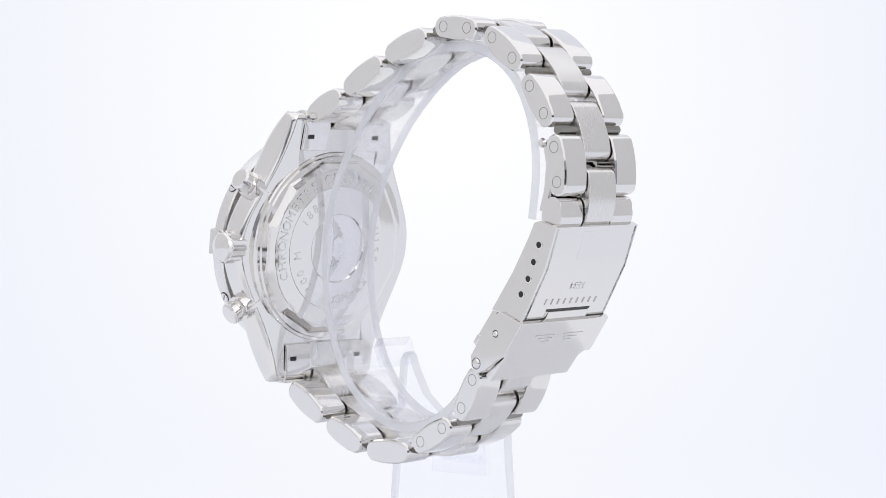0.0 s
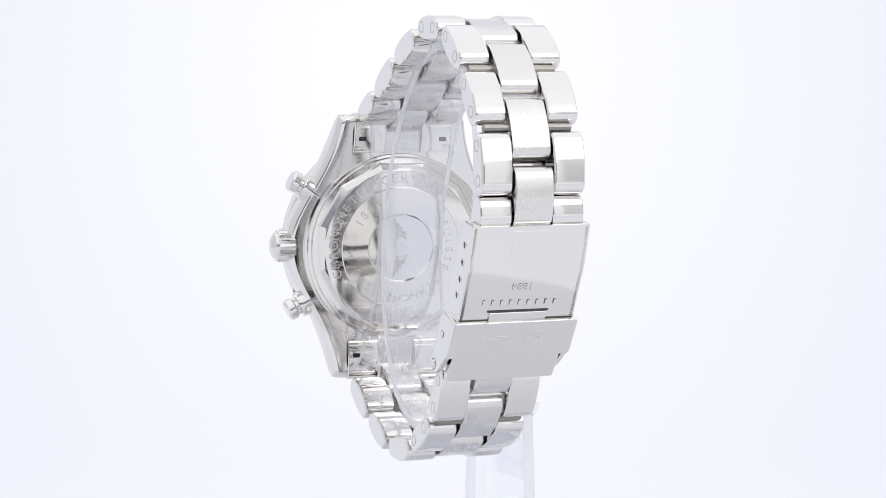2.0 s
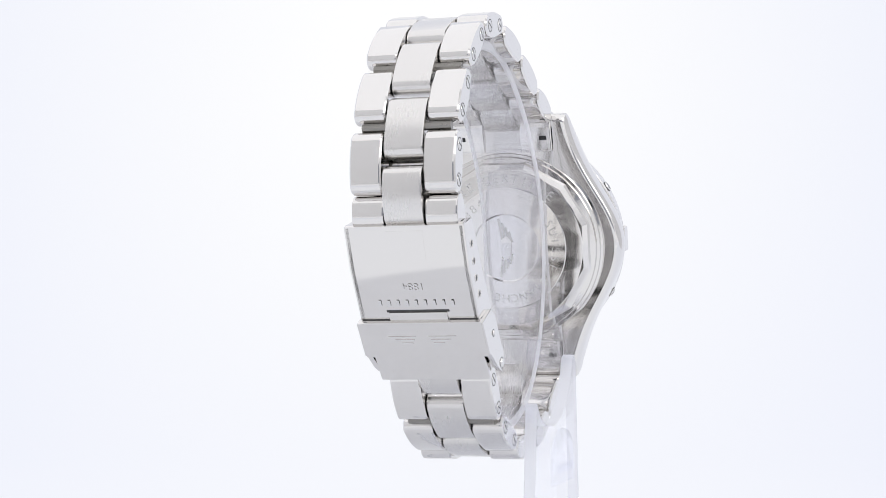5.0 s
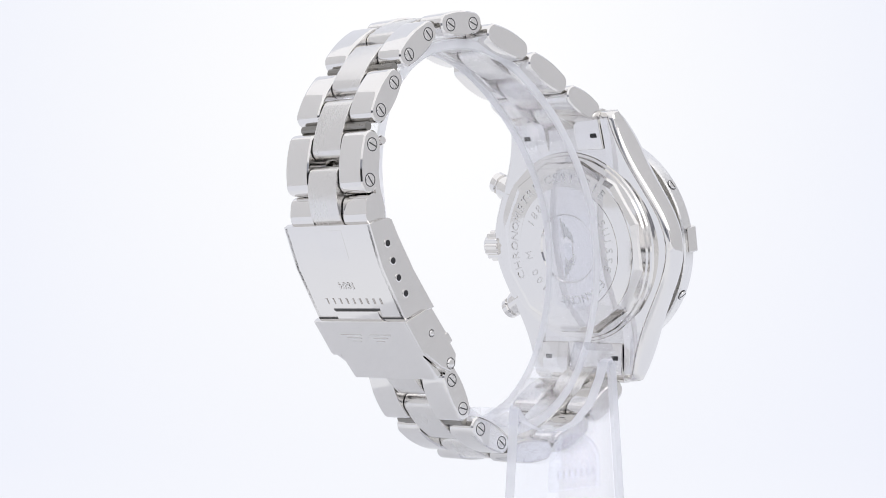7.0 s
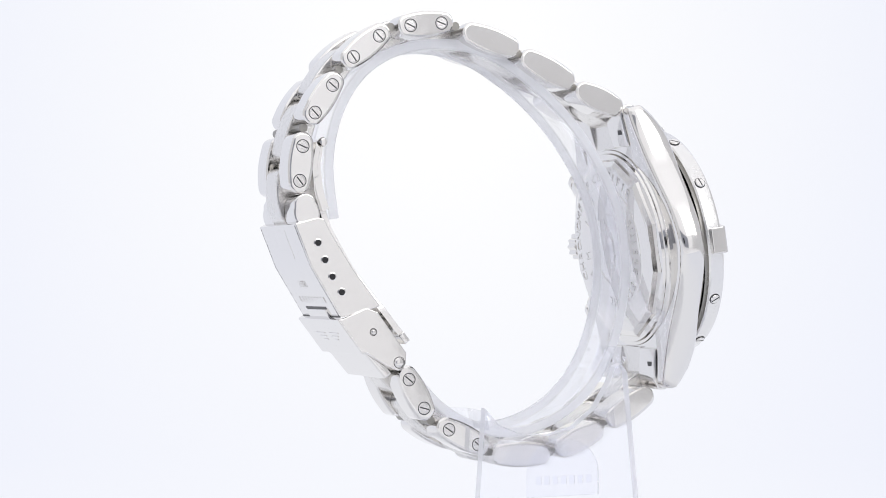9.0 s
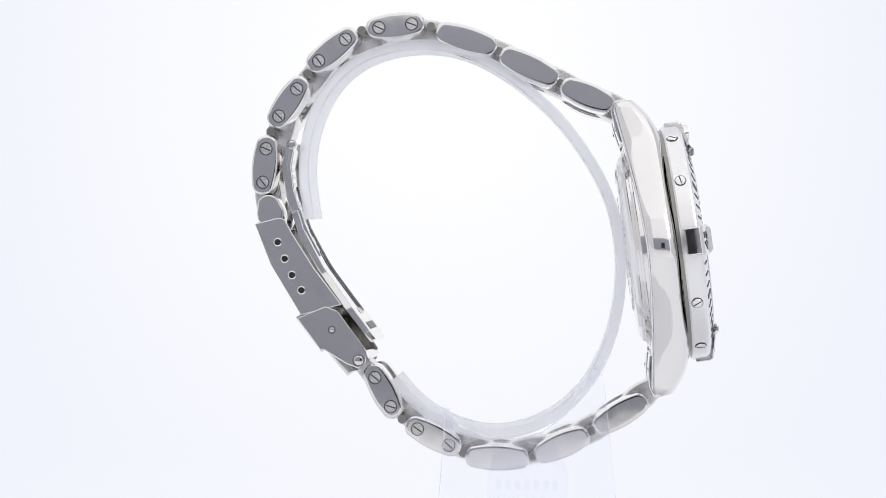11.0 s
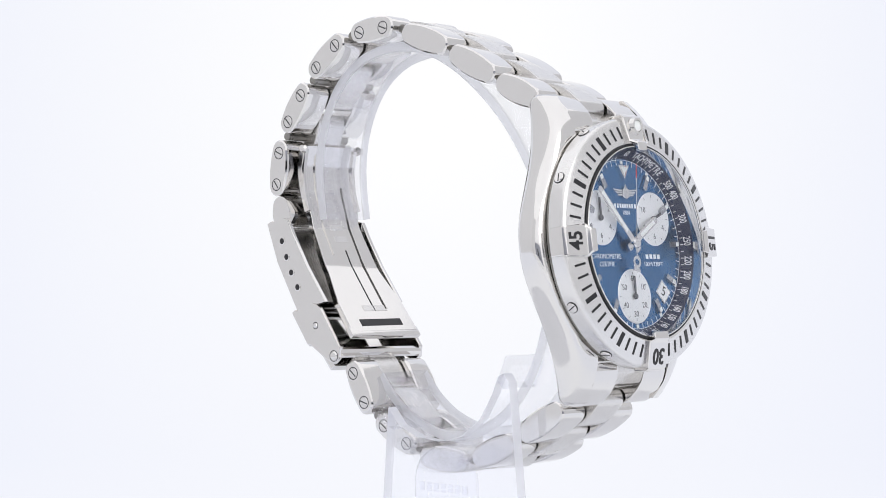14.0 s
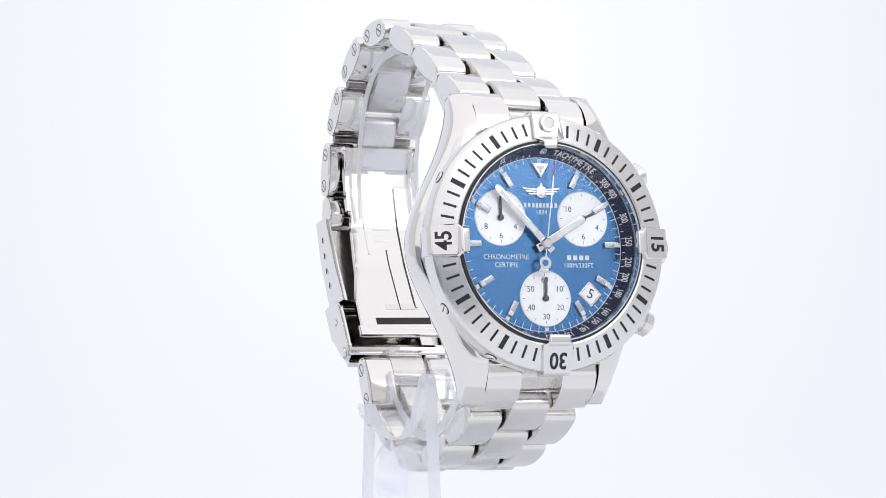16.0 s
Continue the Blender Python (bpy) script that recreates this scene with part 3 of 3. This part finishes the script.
        h.matrix_basis = DIAL @ pose(0, 0, 0, 0, 0, -ang)
        part("hand_lume", outline([(-width * 0.27, 2.2), (width * 0.27, 2.2), (width * 0.27, length - 0.9), (-width * 0.27, length - 0.9)], n + 0.15, n + 0.19), LUME, h)
        return h
    hand("hour_hand", 6.9, 1.05, 59.5, 0.0, "baton steel hour hand with white lume")
    hand("minute_hand", 10.2, 0.95, 317.5, 0.3, "baton steel minute hand with white lume")
    sh = part("seconds_hand", outline([(-0.1, -2.2), (0.1, -2.2), (0.07, 9.0), (-0.07, 9.0)], 0.62, 0.7), POLISHED, parent, "thin chronograph seconds hand with red tip")
    sh.matrix_basis = DIAL @ pose(0, 0, 0, 0, 0, -9.0)
    part("red_tip", outline([(-0.09, 9.0), (0.09, 9.0), (0.06, 11.0), (-0.06, 11.0)], 0.62, 0.7), RED, sh)
    loop = part("counterweight", lathe([(0.45, 0.6), (0.85, 0.6), (0.85, 0.72), (0.45, 0.72)], 28), POLISHED, sh, "looped steel counterweight")
    loop.matrix_basis = pose(0, -2.6 * U, 0)
    part("counterweight_bar", outline([(-0.9, -3.9), (0.9, -3.9), (0.6, -3.4), (-0.6, -3.4)], 0.6, 0.72, 0.05), POLISHED, sh)
    hub = part("center_hub", lathe([(0, 0.95), (0.55, 0.95), (0.75, 0.7), (0.75, 0.0), (0, 0)], 28, False), POLISHED, parent)
    hub.matrix_basis = DIAL
    gl = part("crystal", lathe([(0, 1.75), (12.71, 1.75), (12.71, 2.3), (12.6, 2.42), (0, 2.42)], 96, False), CRYSTAL, parent, "flat clear sapphire crystal")
    gl.matrix_basis = DIAL
    gl.visible_shadow = False


def mid(y):
    """The bracelet drifts slightly aside towards its clasp."""
    return (y - 34) * 0.0216


def pill(p, q, half, k=9):
    """A rounded link profile from p to q in (y, z), crowned on both long sides."""
    p, q = Vector(p), Vector(q)
    d = (q - p).normalized()
    w = Vector((-d.y, d.x))
    tip = half * 0.95
    pts = []
    a, b = p + d * tip, q - d * tip
    for c, s in ((b, 1), (a, -1)):
        for i in range(k + 1):
            ang = math.pi / 2 - math.pi * i / k
            pts.append(c + s * (d * math.cos(ang) * tip + w * math.sin(ang) * half))
        for f in (0.2, 0.4, 0.6, 0.8):
            pts.append(c + (a + b - 2 * c) * f - s * w * (half + 1.15 * f * (1 - f)))
    return [(v.x, v.y) for v in pts]


def outer_links(p, q, screws, slotted=True):
    """The two side links of a row, with their screws."""
    c = (Vector(p) + Vector(q)) / 2
    x = mid(c.x)
    half = 1.55
    grow = max(0, (c.x - 5) / 24) * 0.55
    for s in (-1, 1):
        a, b = sorted((x + s * 2.95, x + s * (7.5 + grow)))
        ob = part("side_link", prism(pill(p, q, half), a, b, 0.52, 3), POLISHED, watch)
        if screws:
            for y, z in screws:
                xs = x + s * (7.5 + grow)
                m = Matrix.Translation(W(xs - s * 0.1, y, z)) @ pose(0, 0, 0, 0, s * 90, 0)
                if s < 0:
                    sc = part("link_screw", screw(0.80, 0.16), SATIN, ob)
                    sc.matrix_basis = m
                    sl = part("slot", outline([(-0.7, -0.09), (0.7, -0.09), (0.7, 0.09), (-0.7, 0.09)], 0.15, 0.175), GAPSHADE, sc)
                    sl.matrix_basis = pose(0, 0, 0, 0, 0, random.uniform(20, 80))
                    rim = part("screw_seat", lathe([(0.82, 0.05), (0.95, 0.05), (0.95, 0.115), (0.82, 0.115)], 24), GAPSHADE, ob)
                    rim.matrix_basis = m
                else:
                    rim = part("pin_seat", lathe([(0.74, 0.05), (0.82, 0.05), (0.82, 0.115), (0.74, 0.115)], 24), SHADESTEEL, ob)
                    rim.matrix_basis = m


def centre_link(p, q, half=1.6):
    p, q = Vector(p), Vector(q)
    x = mid((p.x + q.x) / 2)
    part("centre_link", prism(pill(p, q, half), x - 2.8, x + 2.8, 0.30, 2), SATIN, watch)


def bracelet():
    def ends(s1, s2, extra=1.9):
        a, b = Vector(s1), Vector(s2)
        d = (b - a).normalized() * extra
        return tuple(a - d), tuple(b + d)
    top = []
    for p, q in (((23.9, 18.3), (16.4, 21.4)), ((16.1, 21.9), (7.8, 25.9)), ((7.4, 26.5), (-1.3, 29.2))):
        top.append((p, q, None))
    for s1, s2 in (((-4.7, 30.0), (-9.35, 29.5)), ((-14.1, 27.85), (-17.9, 24.8)), ((-21.0, 20.8), (-23.55, 16.95)), ((-25.35, 12.3), (-25.8, 7.55))):
        top.append((*ends(s1, s2), (s1, s2)))
    low = []
    for p, q in (((28.7, -22.9), (21.2, -27.4)), ((20.6, -27.9), (12.9, -31.2)), ((12.2, -31.5), (3.0, -31.3))):
        low.append((p, q, None))
    for s1, s2 in (((0.75, -29.6), (-3.7, -27.35)), ((-7.5, -24.2), (-9.75, -20.1))):
        low.append((*ends(s1, s2), (s1, s2)))
    for row in (top, low):
        mids = []
        for p, q, s in row:
            outer_links(p, q, s)
            mids.append((Vector(p) + Vector(q)) / 2)
        out = []
        for a, b in zip(mids, mids[1:]):
            d = (b - a).normalized() * 0.35
            m = (a + b) / 2
            w = (m - Vector((-1, 0))).normalized() * 0.3
            out.append((a + d + w, b - d + w))
        for a, b in out:
            centre_link(a, b)
        # pins between the rows
        for a, b in zip(row, row[1:]):
            c = (Vector(a[1]) + Vector(b[0])) / 2
            x = mid(c.x)
            part("hinge_pin", prism([(c.x + 0.62 * math.cos(k * math.pi / 5), c.y + 0.62 * math.sin(k * math.pi / 5)) for k in range(10)], x - 6.3, x + 6.3, 0), SHADESTEEL, watch)
    # last centre link and half links at the clasp
    centre_link((-26.1, 9.6), (-25.4, 1.6))
    for s in (-1, 1):
        x = mid(-25)
        a, b = sorted((x + s * 2.95, x + s * 7.5))
        part("half_link", prism(pill((-25.3, 5.7), (-24.2, 0.2), 1.6), a, b, 0.3), POLISHED, watch)
    centre_link((-13.2, -17.2), (-8.9, -22.0), 1.1)
    # first centre links at the case
    centre_link((27.0, 16.9), (20.4, 20.4))
    centre_link((30.6, -21.0), (25.2, -25.2))


def end_links():
    for s in (-1, 1):
        prof = [(14.9, -2.3), (17.2, -2.4), (18.6, -3.0), (19.8, -4.0), (20.8, -5.3), (21.2, -6.4), (21.0, -7.6), (19.6, -8.0), (17.0, -7.7), (15.0, -7.3)]
        for side in (-1, 1):
            a, b = sorted((side * 2.9, side * 8.0))
            bm = bmesh.new()
            ring0 = [bm.verts.new(DIAL @ Vector((a * U, s * v * U, n * U))) for v, n in prof]
            ring1 = [bm.verts.new(DIAL @ Vector((b * U, s * v * U, n * U))) for v, n in prof]
            bm.faces.new(ring0)
            bm.faces.new(ring1[::-1])
            k = len(prof)
            for i in range(k):
                bm.faces.new((ring0[i], ring1[i], ring1[(i + 1) % k], ring0[(i + 1) % k]))
            bmesh.ops.recalc_face_normals(bm, faces=bm.faces)
            part("end_link", bevelled(bm, 0.3), POLISHED, watch)
            # Hole laid on as a thin black sheet instead of shade.
            spring = part("spring_bar_hole", box(1.2, 1.5, 0.06, 0), PAINT_AND_SHADE, watch)
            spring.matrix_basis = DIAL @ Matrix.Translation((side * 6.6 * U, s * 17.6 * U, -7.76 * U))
        prof2 = [(14.9, -2.8), (17.2, -3.2), (18.6, -4.8), (18.8, -7.3), (14.9, -7.1)]
        bm = loft([[DIAL @ Vector((x * U, s * v * U, n * U)) for v, n in prof2] for x in (-3.0, 3.0)])
        bmesh.ops.recalc_face_normals(bm, faces=bm.faces)
        part("end_link_core", bevelled(bm, 0.15), SATIN, watch)


def clasp():
    x = mid(-20)
    hold = new("clasp")
    hold.parent = watch
    outer = [(-26.8, 1.5), (-24.5, -4.3), (-20.2, -11.4)]
    # curved cover plate
    skin = outer + [(p[0] + 0.85, p[1] + 0.45) for p in outer[::-1]]
    plate = part("clasp_plate", prism(skin, x - 8.45, x + 8.45, 0.2), POLISHED, hold, "plain polished folding clasp plate")
    part("polished_panel", prism([(-26.55, 0.8), (-24.98, -3.2), (-24.8, -3.1), (-26.37, 0.9)], x - 2.6, x + 2.6, 0.03), POLISHED, plate)
    for s in (-1, 1):
        a, b = sorted((x + s * 7.7, x + s * 8.5))
        cheek = [(-26.8, 1.5), (-24.5, -4.3), (-20.2, -11.4), (-14.4, -9.9), (-18.4, -4.7), (-21.4, 0.0), (-22.6, 2.2), (-23.4, 2.4)]
        ob = part("clasp_cheek", prism(cheek, a, b, 0.15), POLISHED, hold, "clasp side with four pin holes")
        for y, z in ((-23.5, -0.95), (-22.5, -3.3), (-21.45, -5.6), (-20.1, -7.75)):
            m = Matrix.Translation(W(x + s * 8.5, y, z)) @ pose(0, 0, 0, 0, s * 90, 0)
            # Hole drawn as a black disc, its shade in the colour.
            h = part("pin_hole", lathe([(0, 0.02), (0.42, 0.02), (0.42, -0.2), (0, -0.2)], 20, False), PAINT_AND_SHADE, ob)
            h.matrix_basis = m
            h = part("hole_rim", lathe([(0.42, 0.0), (0.45, 0.09), (0.60, 0.06), (0.62, -0.1), (0.42, -0.1)], 24), POLISHED, ob)
            h.matrix_basis = m
    # Dark strip in place of the shade above the plate.
    part("plate_gap", prism([(-26.3, 1.6), (-25.9, 1.9), (-23.6, 1.9), (-23.6, 1.2)], x - 2.7, x + 2.7, 0), GAPSHADE, hold)
    # Layer added inside the clasp so its dark gap looks lighter.
    fill_path = [(-24.3, 2.1), (-22.0, -3.4), (-18.0, -10.0)]
    part("inner_tray", prism(fill_path + [(p[0] - 0.6, p[1] - 0.3) for p in fill_path[::-1]], x - 7.6, x + 7.6, 0.1), SATIN, hold, "satin steel layer added to lighten the inside of the clasp")
    # fold-over safety cover
    cover = part("safety_cover", prism([(-20.9, -11.7), (-17.2, -16.6), (-16.6, -16.2), (-20.2, -11.2)], x - 8.9, x + 8.9, 0.15), POLISHED, hold, "polished fold-over safety cover")
    base, up2, out2 = Vector((-20.2, -11.4)), Vector((-0.518, 0.855)), Vector((-0.855, -0.518))
    def strip(u0, u1, high, low):
        return [tuple(base + up2 * u + out2 * h) for u, h in ((u0, high), (u1, high), (u1, low), (u0, low))]
    part("cover_lip", prism(strip(-0.5, 1.45, 0.32, -0.3), x - 4.2, x + 4.2, 0.2), POLISHED, cover)
    # Dark strips paint the shaded gap round the lip.
    part("lip_gap", prism(strip(1.4, 1.75, 0.03, -0.2), x - 4.5, x + 4.5, 0), GAPSHADE, plate)
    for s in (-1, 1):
        part("lip_gap", prism(strip(0.0, 0.3, 0.03, -0.2), *sorted((x + s * 4.3, x + s * 8.3)), 0), GAPSHADE, plate)
    for s in (-1, 1):
        a, b = sorted((x + s * 8.3, x + s * 9.1))
        ear = [(-20.7, -11.8), (-16.6, -10.1), (-15.0, -10.7), (-10.8, -16.4), (-10.9, -18.0), (-11.9, -18.9), (-13.7, -18.2), (-16.8, -16.3), (-17.3, -16.4)]
        ob = part("cover_ear", prism(ear, a, b, 0.18), POLISHED, cover)
        for y, z, r in ((-15.7, -13.3, 0.45), (-11.9, -17.6, 0.75)):
            m = Matrix.Translation(W(x + s * 9.05, y, z)) @ pose(0, 0, 0, 0, s * 90, 0)
            h = part("rivet_seat", lathe([(r, -0.05), (r + 0.09, -0.05), (r + 0.09, 0.06), (r, 0.07)], 24), GAPSHADE, ob)
            h.matrix_basis = m
            h = part("rivet", lathe([(0, 0.32), (r * 0.7, 0.26), (r, 0.0), (0, -0.05)], 20, False), POLISHED, ob)
            h.matrix_basis = m
        for k in range(3):
            y0, z0 = -19.55 + 0.35 * k, -13.65 - 0.45 * k
            part("engraved_wing", prism([(y0, z0), (y0 + 0.12, z0 - 0.16), (y0 + 0.22, z0 - 0.08), (y0 + 0.1, z0 + 0.08)], *sorted((x + s * (0.9 + 0.3 * k), x + s * (4.9 - 0.9 * k))), 0), ETCH, cover, "faint engraved wing")
    # plate under the cover
    part("clasp_base", prism([(-17.3, -15.6), (-13.6, -20.0), (-12.6, -19.3), (-16.0, -14.8)], x - 8.0, x + 8.0, 0.25), POLISHED, hold)
    part("cross_bar", prism([(-11.5 + 0.8 * math.cos(k * math.pi / 5), -17.2 + 0.8 * math.sin(k * math.pi / 5)) for k in range(10)], x - 8.6, x + 8.6, 0), POLISHED, hold)
    # inner folding blade
    path = [(-22.0, 13.4), (-22.6, 10.0), (-22.2, 6.5), (-20.4, 1.0), (-17.4, -4.5), (-13.6, -9.6), (-10.2, -14.0)]
    back = [(y - 0.75, z - 0.35) for y, z in path]
    sections = []
    steps = 40
    for k in range(steps + 1):
        f = k / steps * (len(path) - 1)
        i = min(int(f), len(path) - 2)
        p = Vector(path[i]).lerp(Vector(path[i + 1]), f - i)
        q = Vector(back[i]).lerp(Vector(back[i + 1]), f - i)
        half = float(np.interp(k / steps, (0, 0.25, 0.45, 0.7, 0.85, 1), (5.7, 5.5, 4.9, 5.6, 6.9, 7.1)))
        sections.append([W(x - half, *p), W(x - half + 0.15, *(p + (p - q) * 0.12)), W(x + half - 0.15, *(p + (p - q) * 0.12)), W(x + half, *p), W(x + half, *q), W(x - half, *q)])
    blade = part("folding_blade", loft(sections), POLISHED, hold, "polished inner folding blade")
    def rail(name, f0, f1, xa, xb, high, deep, mat, label=""):
        """A strip that follows the blade from f0 to f1 of its length."""
        rows = []
        for k in range(13):
            f = (f0 + (f1 - f0) * k / 12) * (len(path) - 1)
            i = min(int(f), len(path) - 2)
            p = Vector(path[i]).lerp(Vector(path[i + 1]), f - i)
            d = (Vector(path[i + 1]) - Vector(path[i])).normalized()
            w = Vector((-d.y, d.x))
            hi, lo = p + w * high, p - w * deep
            rows.append([W(x + xa, *hi), W(x + xb, *hi), W(x + xb, *lo), W(x + xa, *lo)])
        return part(name, loft(rows), mat, blade, label)
    # Slot, groove and window are dark strips that paint their shade.
    rail("blade_slot", 0.60, 0.895, -0.07, 0.09, 0.16, 0.2, PAINT_AND_SHADE, "narrow slot laid on as a black strip")
    rail("blade_rib", 0.30, 0.885, 2.55, 2.85, 0.34, 0.2, POLISHED, "raised polished rib")
    rail("blade_rib", 0.06, 0.62, -3.0, -2.75, 0.26, 0.2, POLISHED)
    rail("rib_shadow_groove", 0.30, 0.885, 2.40, 2.55, 0.15, 0.2, GAPSHADE)
    rail("tongue_end", 0.865, 0.895, -2.3, 2.7, 0.15, 0.2, SATIN)
    rail("blade_window", 0.94, 0.975, -4.4, 4.4, 0.15, 0.3, PAINT_AND_SHADE, "rectangular blade window laid on as a black sheet")
    for s in (-1, 1):
        half = 5.35
        rail("blade_edge", 0.02, 0.42, *sorted((s * (half - 0.45), s * (half + 0.15))), 0.42, 0.6, POLISHED, "rounded raised blade edge")
    for k in range(9):
        f = 0.12 + 0.052 * k
        rail("stamped_bar", f, f + 0.026, -1.5, 1.1, 0.14, 0.1, ETCH)
    part("blade_end", prism([(-10.6, -13.4), (-9.6, -14.7), (-10.3, -15.3), (-11.3, -14.0)], x - 7.4, x + 7.4, 0.2), POLISHED, hold)
    for s in (-1, 1):
        m = Matrix.Translation(W(x + s * 5.9, -21.9, 13.0)) @ pose(0, 0, 0, 0, s * 90, 0)
        h = part("blade_pivot", lathe([(0, 0.4), (0.5, 0.35), (0.7, 0.0), (0, -0.1)], 20, False), POLISHED, hold)
        h.matrix_basis = m
    # worn year and maker's marks, upside down on the plate
    n = Vector((0, 0.86, -0.515))
    up = Vector((0, 0.515, 0.86))
    rot = Matrix(((1, 0, 0, 0), (0, -up.y, n.y, 0), (0, -up.z, n.z, 0), (0, 0, 0, 1)))
    lettering("year_engraving", "1884", 1.15, ETCH, plate, Matrix.Translation(W(x, -23.1, -6.75) + n * 0.06 * U) @ rot, 0.02)
    for k in range(9):
        b = part("engraved_bar", box(0.42, 0.95, 0.02, 0), ETCH, plate)
        b.matrix_basis = Matrix.Translation(W(x - 5.2 + 1.3 * k, -21.75, -9.0) + n * 0.06 * U) @ rot


def watch_stand_parts():
    path = [(-19.6, 2.5), (-20.4, 9.8), (-19.3, 16.5), (-16.1, 22.3), (-11.0, 26.0), (-4.2, 27.4), (2.5, 26.4), (9.2, 22.4), (15.8, 15.8), (20.9, 7.2), (23.0, -1.0),
            (22.8, -9.9), (20.4, -18.1), (16.2, -24.0), (10.9, -27.3), (5.4, -28.2), (0.0, -26.6), (-4.2, -23.9), (-7.4, -20.4)]
    pts = [Vector((y * (1.08 if y > 0 else 1.0), z)) for y, z in path]
    fine = []

    def aside(y):
        return -0.8 - 0.032 * y

    for i in range(len(pts) - 1):
        p0, p1, p2, p3 = pts[max(i - 1, 0)], pts[i], pts[i + 1], pts[min(i + 2, len(pts) - 1)]
        for k in range(5):
            t = k / 5
            fine.append(0.5 * ((2 * p1) + (p2 - p0) * t + (2 * p0 - 5 * p1 + 4 * p2 - p3) * t * t + (3 * p1 - p0 - 3 * p2 + p3) * t ** 3))
    fine.append(pts[-1])
    sections = []
    for i, c in enumerate(fine):
        d = (fine[min(i + 1, len(fine) - 1)] - fine[max(i - 1, 0)]).normalized()
        w = Vector((-d.y, d.x)) * 0.75
        ring = []
        for x, s in ((-4.7, 1), (-4.9, 0.7), (-4.9, -0.7), (-4.7, -1), (4.7, -1), (4.9, -0.7), (4.9, 0.7), (4.7, 1)):
            q = c + w * s
            ring.append(W(x + aside(c.x), q.x, q.y))
        sections.append(ring)
    part("ring", loft(sections), ACRYLIC, stand, "clear acrylic open ring")
    # foot: one upright wall beside the bracelet, bridged to the ring
    crest = [(0.4, -24.2), (2.5, -26.6), (6.0, -28.0), (10.0, -28.4), (14.0, -27.4), (17.4, -24.8), (19.6, -21.2), (20.6, -18.8)]
    wall = crest + [(21.6, -18.4), (22.5, -19.6), (25.8, -52), (-1.6, -52)]
    part("foot_wall", prism(wall, -12.2, -10.4, 0.15), ACRYLIC, stand, "clear acrylic upright wall of the foot")
    part("front_bridge", prism([(21.6, -16.0), (20.2, -19.6), (21.2, -20.6), (22.6, -17.4)], -11.9, -4.7, 0.15), ACRYLIC, stand, "clear acrylic bridge from ring to foot")
    part("rear_bridge", prism([(-3.4, -24.4), (-2.4, -26.0), (1.2, -27.4), (0.6, -24.6)], -11.9, -4.7, 0.15), ACRYLIC, stand, "clear acrylic bridge from ring to foot")
    part("foot_plate", prism([(-8, -52.1), (32, -52.1), (32, -54.4), (-8, -54.4)], -20, 12, 0.4), ACRYLIC, stand)
    arch = [(12 + 5.6 * math.cos(math.pi * k / 14), -33.6 + 4.8 * math.sin(math.pi * k / 14)) for k in range(15)] + [(6.4, -37.0), (17.6, -37.0)]
    part("arched_tab", prism(arch, -13.2, -12.5, 0.2), ACRYLIC, stand, "arched acrylic tab with faint raised marks")
    for k in range(7):
        part("raised_bar", prism([(7.6 + 1.3 * k, -35.2), (8.4 + 1.3 * k, -35.2), (8.4 + 1.3 * k, -34.0), (7.6 + 1.3 * k, -34.0)], -13.5, -13.25, 0.05), ACRYLIC, stand)


body = case()
case_back(body)
bezel(body)
crown_and_pushers(body)
dial_face(body)
end_links()
bracelet()
clasp()
watch_stand_parts()
for piece in stand.children:
    # the cut faces across the sheet are whitened for light piped through it, the moulded ones clear
    piece.visible_shadow = False
    if piece.name.startswith(("ring", "foot_wall")):
        across = piece.name.startswith("foot_wall")
        piece.data.materials.append(ACRYLIC_EDGE)
        for f in piece.data.polygons:
            f.material_index = int((abs(f.normal.x) > 0.6) != across)

# table that carries the stand
turntable = part("turntable", lathe([(0, -0.2), (60, -0.2), (60.6, -0.8), (60.6, -0.05 + (FLOOR_Z / U + 54.6)), (0, -0.05 + (FLOOR_Z / U + 54.6))], 96, False),
                 plain("white_turntable", (0.74, 0.75, 0.78), 0.4), None)
turntable.location = (0, 0, -54.4 * U)
tagged(turntable, "white round turntable under the stand", "turntable")


# ---- motion ----
def motions():
    base = Matrix.Translation((-1.17 * U, 0.056 * U, 0)) @ pose(0, 0, 0, 0.075, 0.81, 1.466)
    level = Matrix.Translation((-1.17 * U, 0.056 * U, 0)) @ pose(0, 0, 0, 0, 0, 1.466)
    rows, rows2, rows3 = [], [], []
    for k in range(17):
        turn = pose(0, 0, 0, 0, 0, 223.4 - 12.573 * k)
        rows.append((k, turn @ base))
        rows2.append((k, turn @ level))
        rows3.append((k, Matrix.Translation((0, 0, -54.4 * U)) @ turn))
    walk(watch, rows)
    walk(stand, rows2)
    walk(turntable, rows3)


motions()
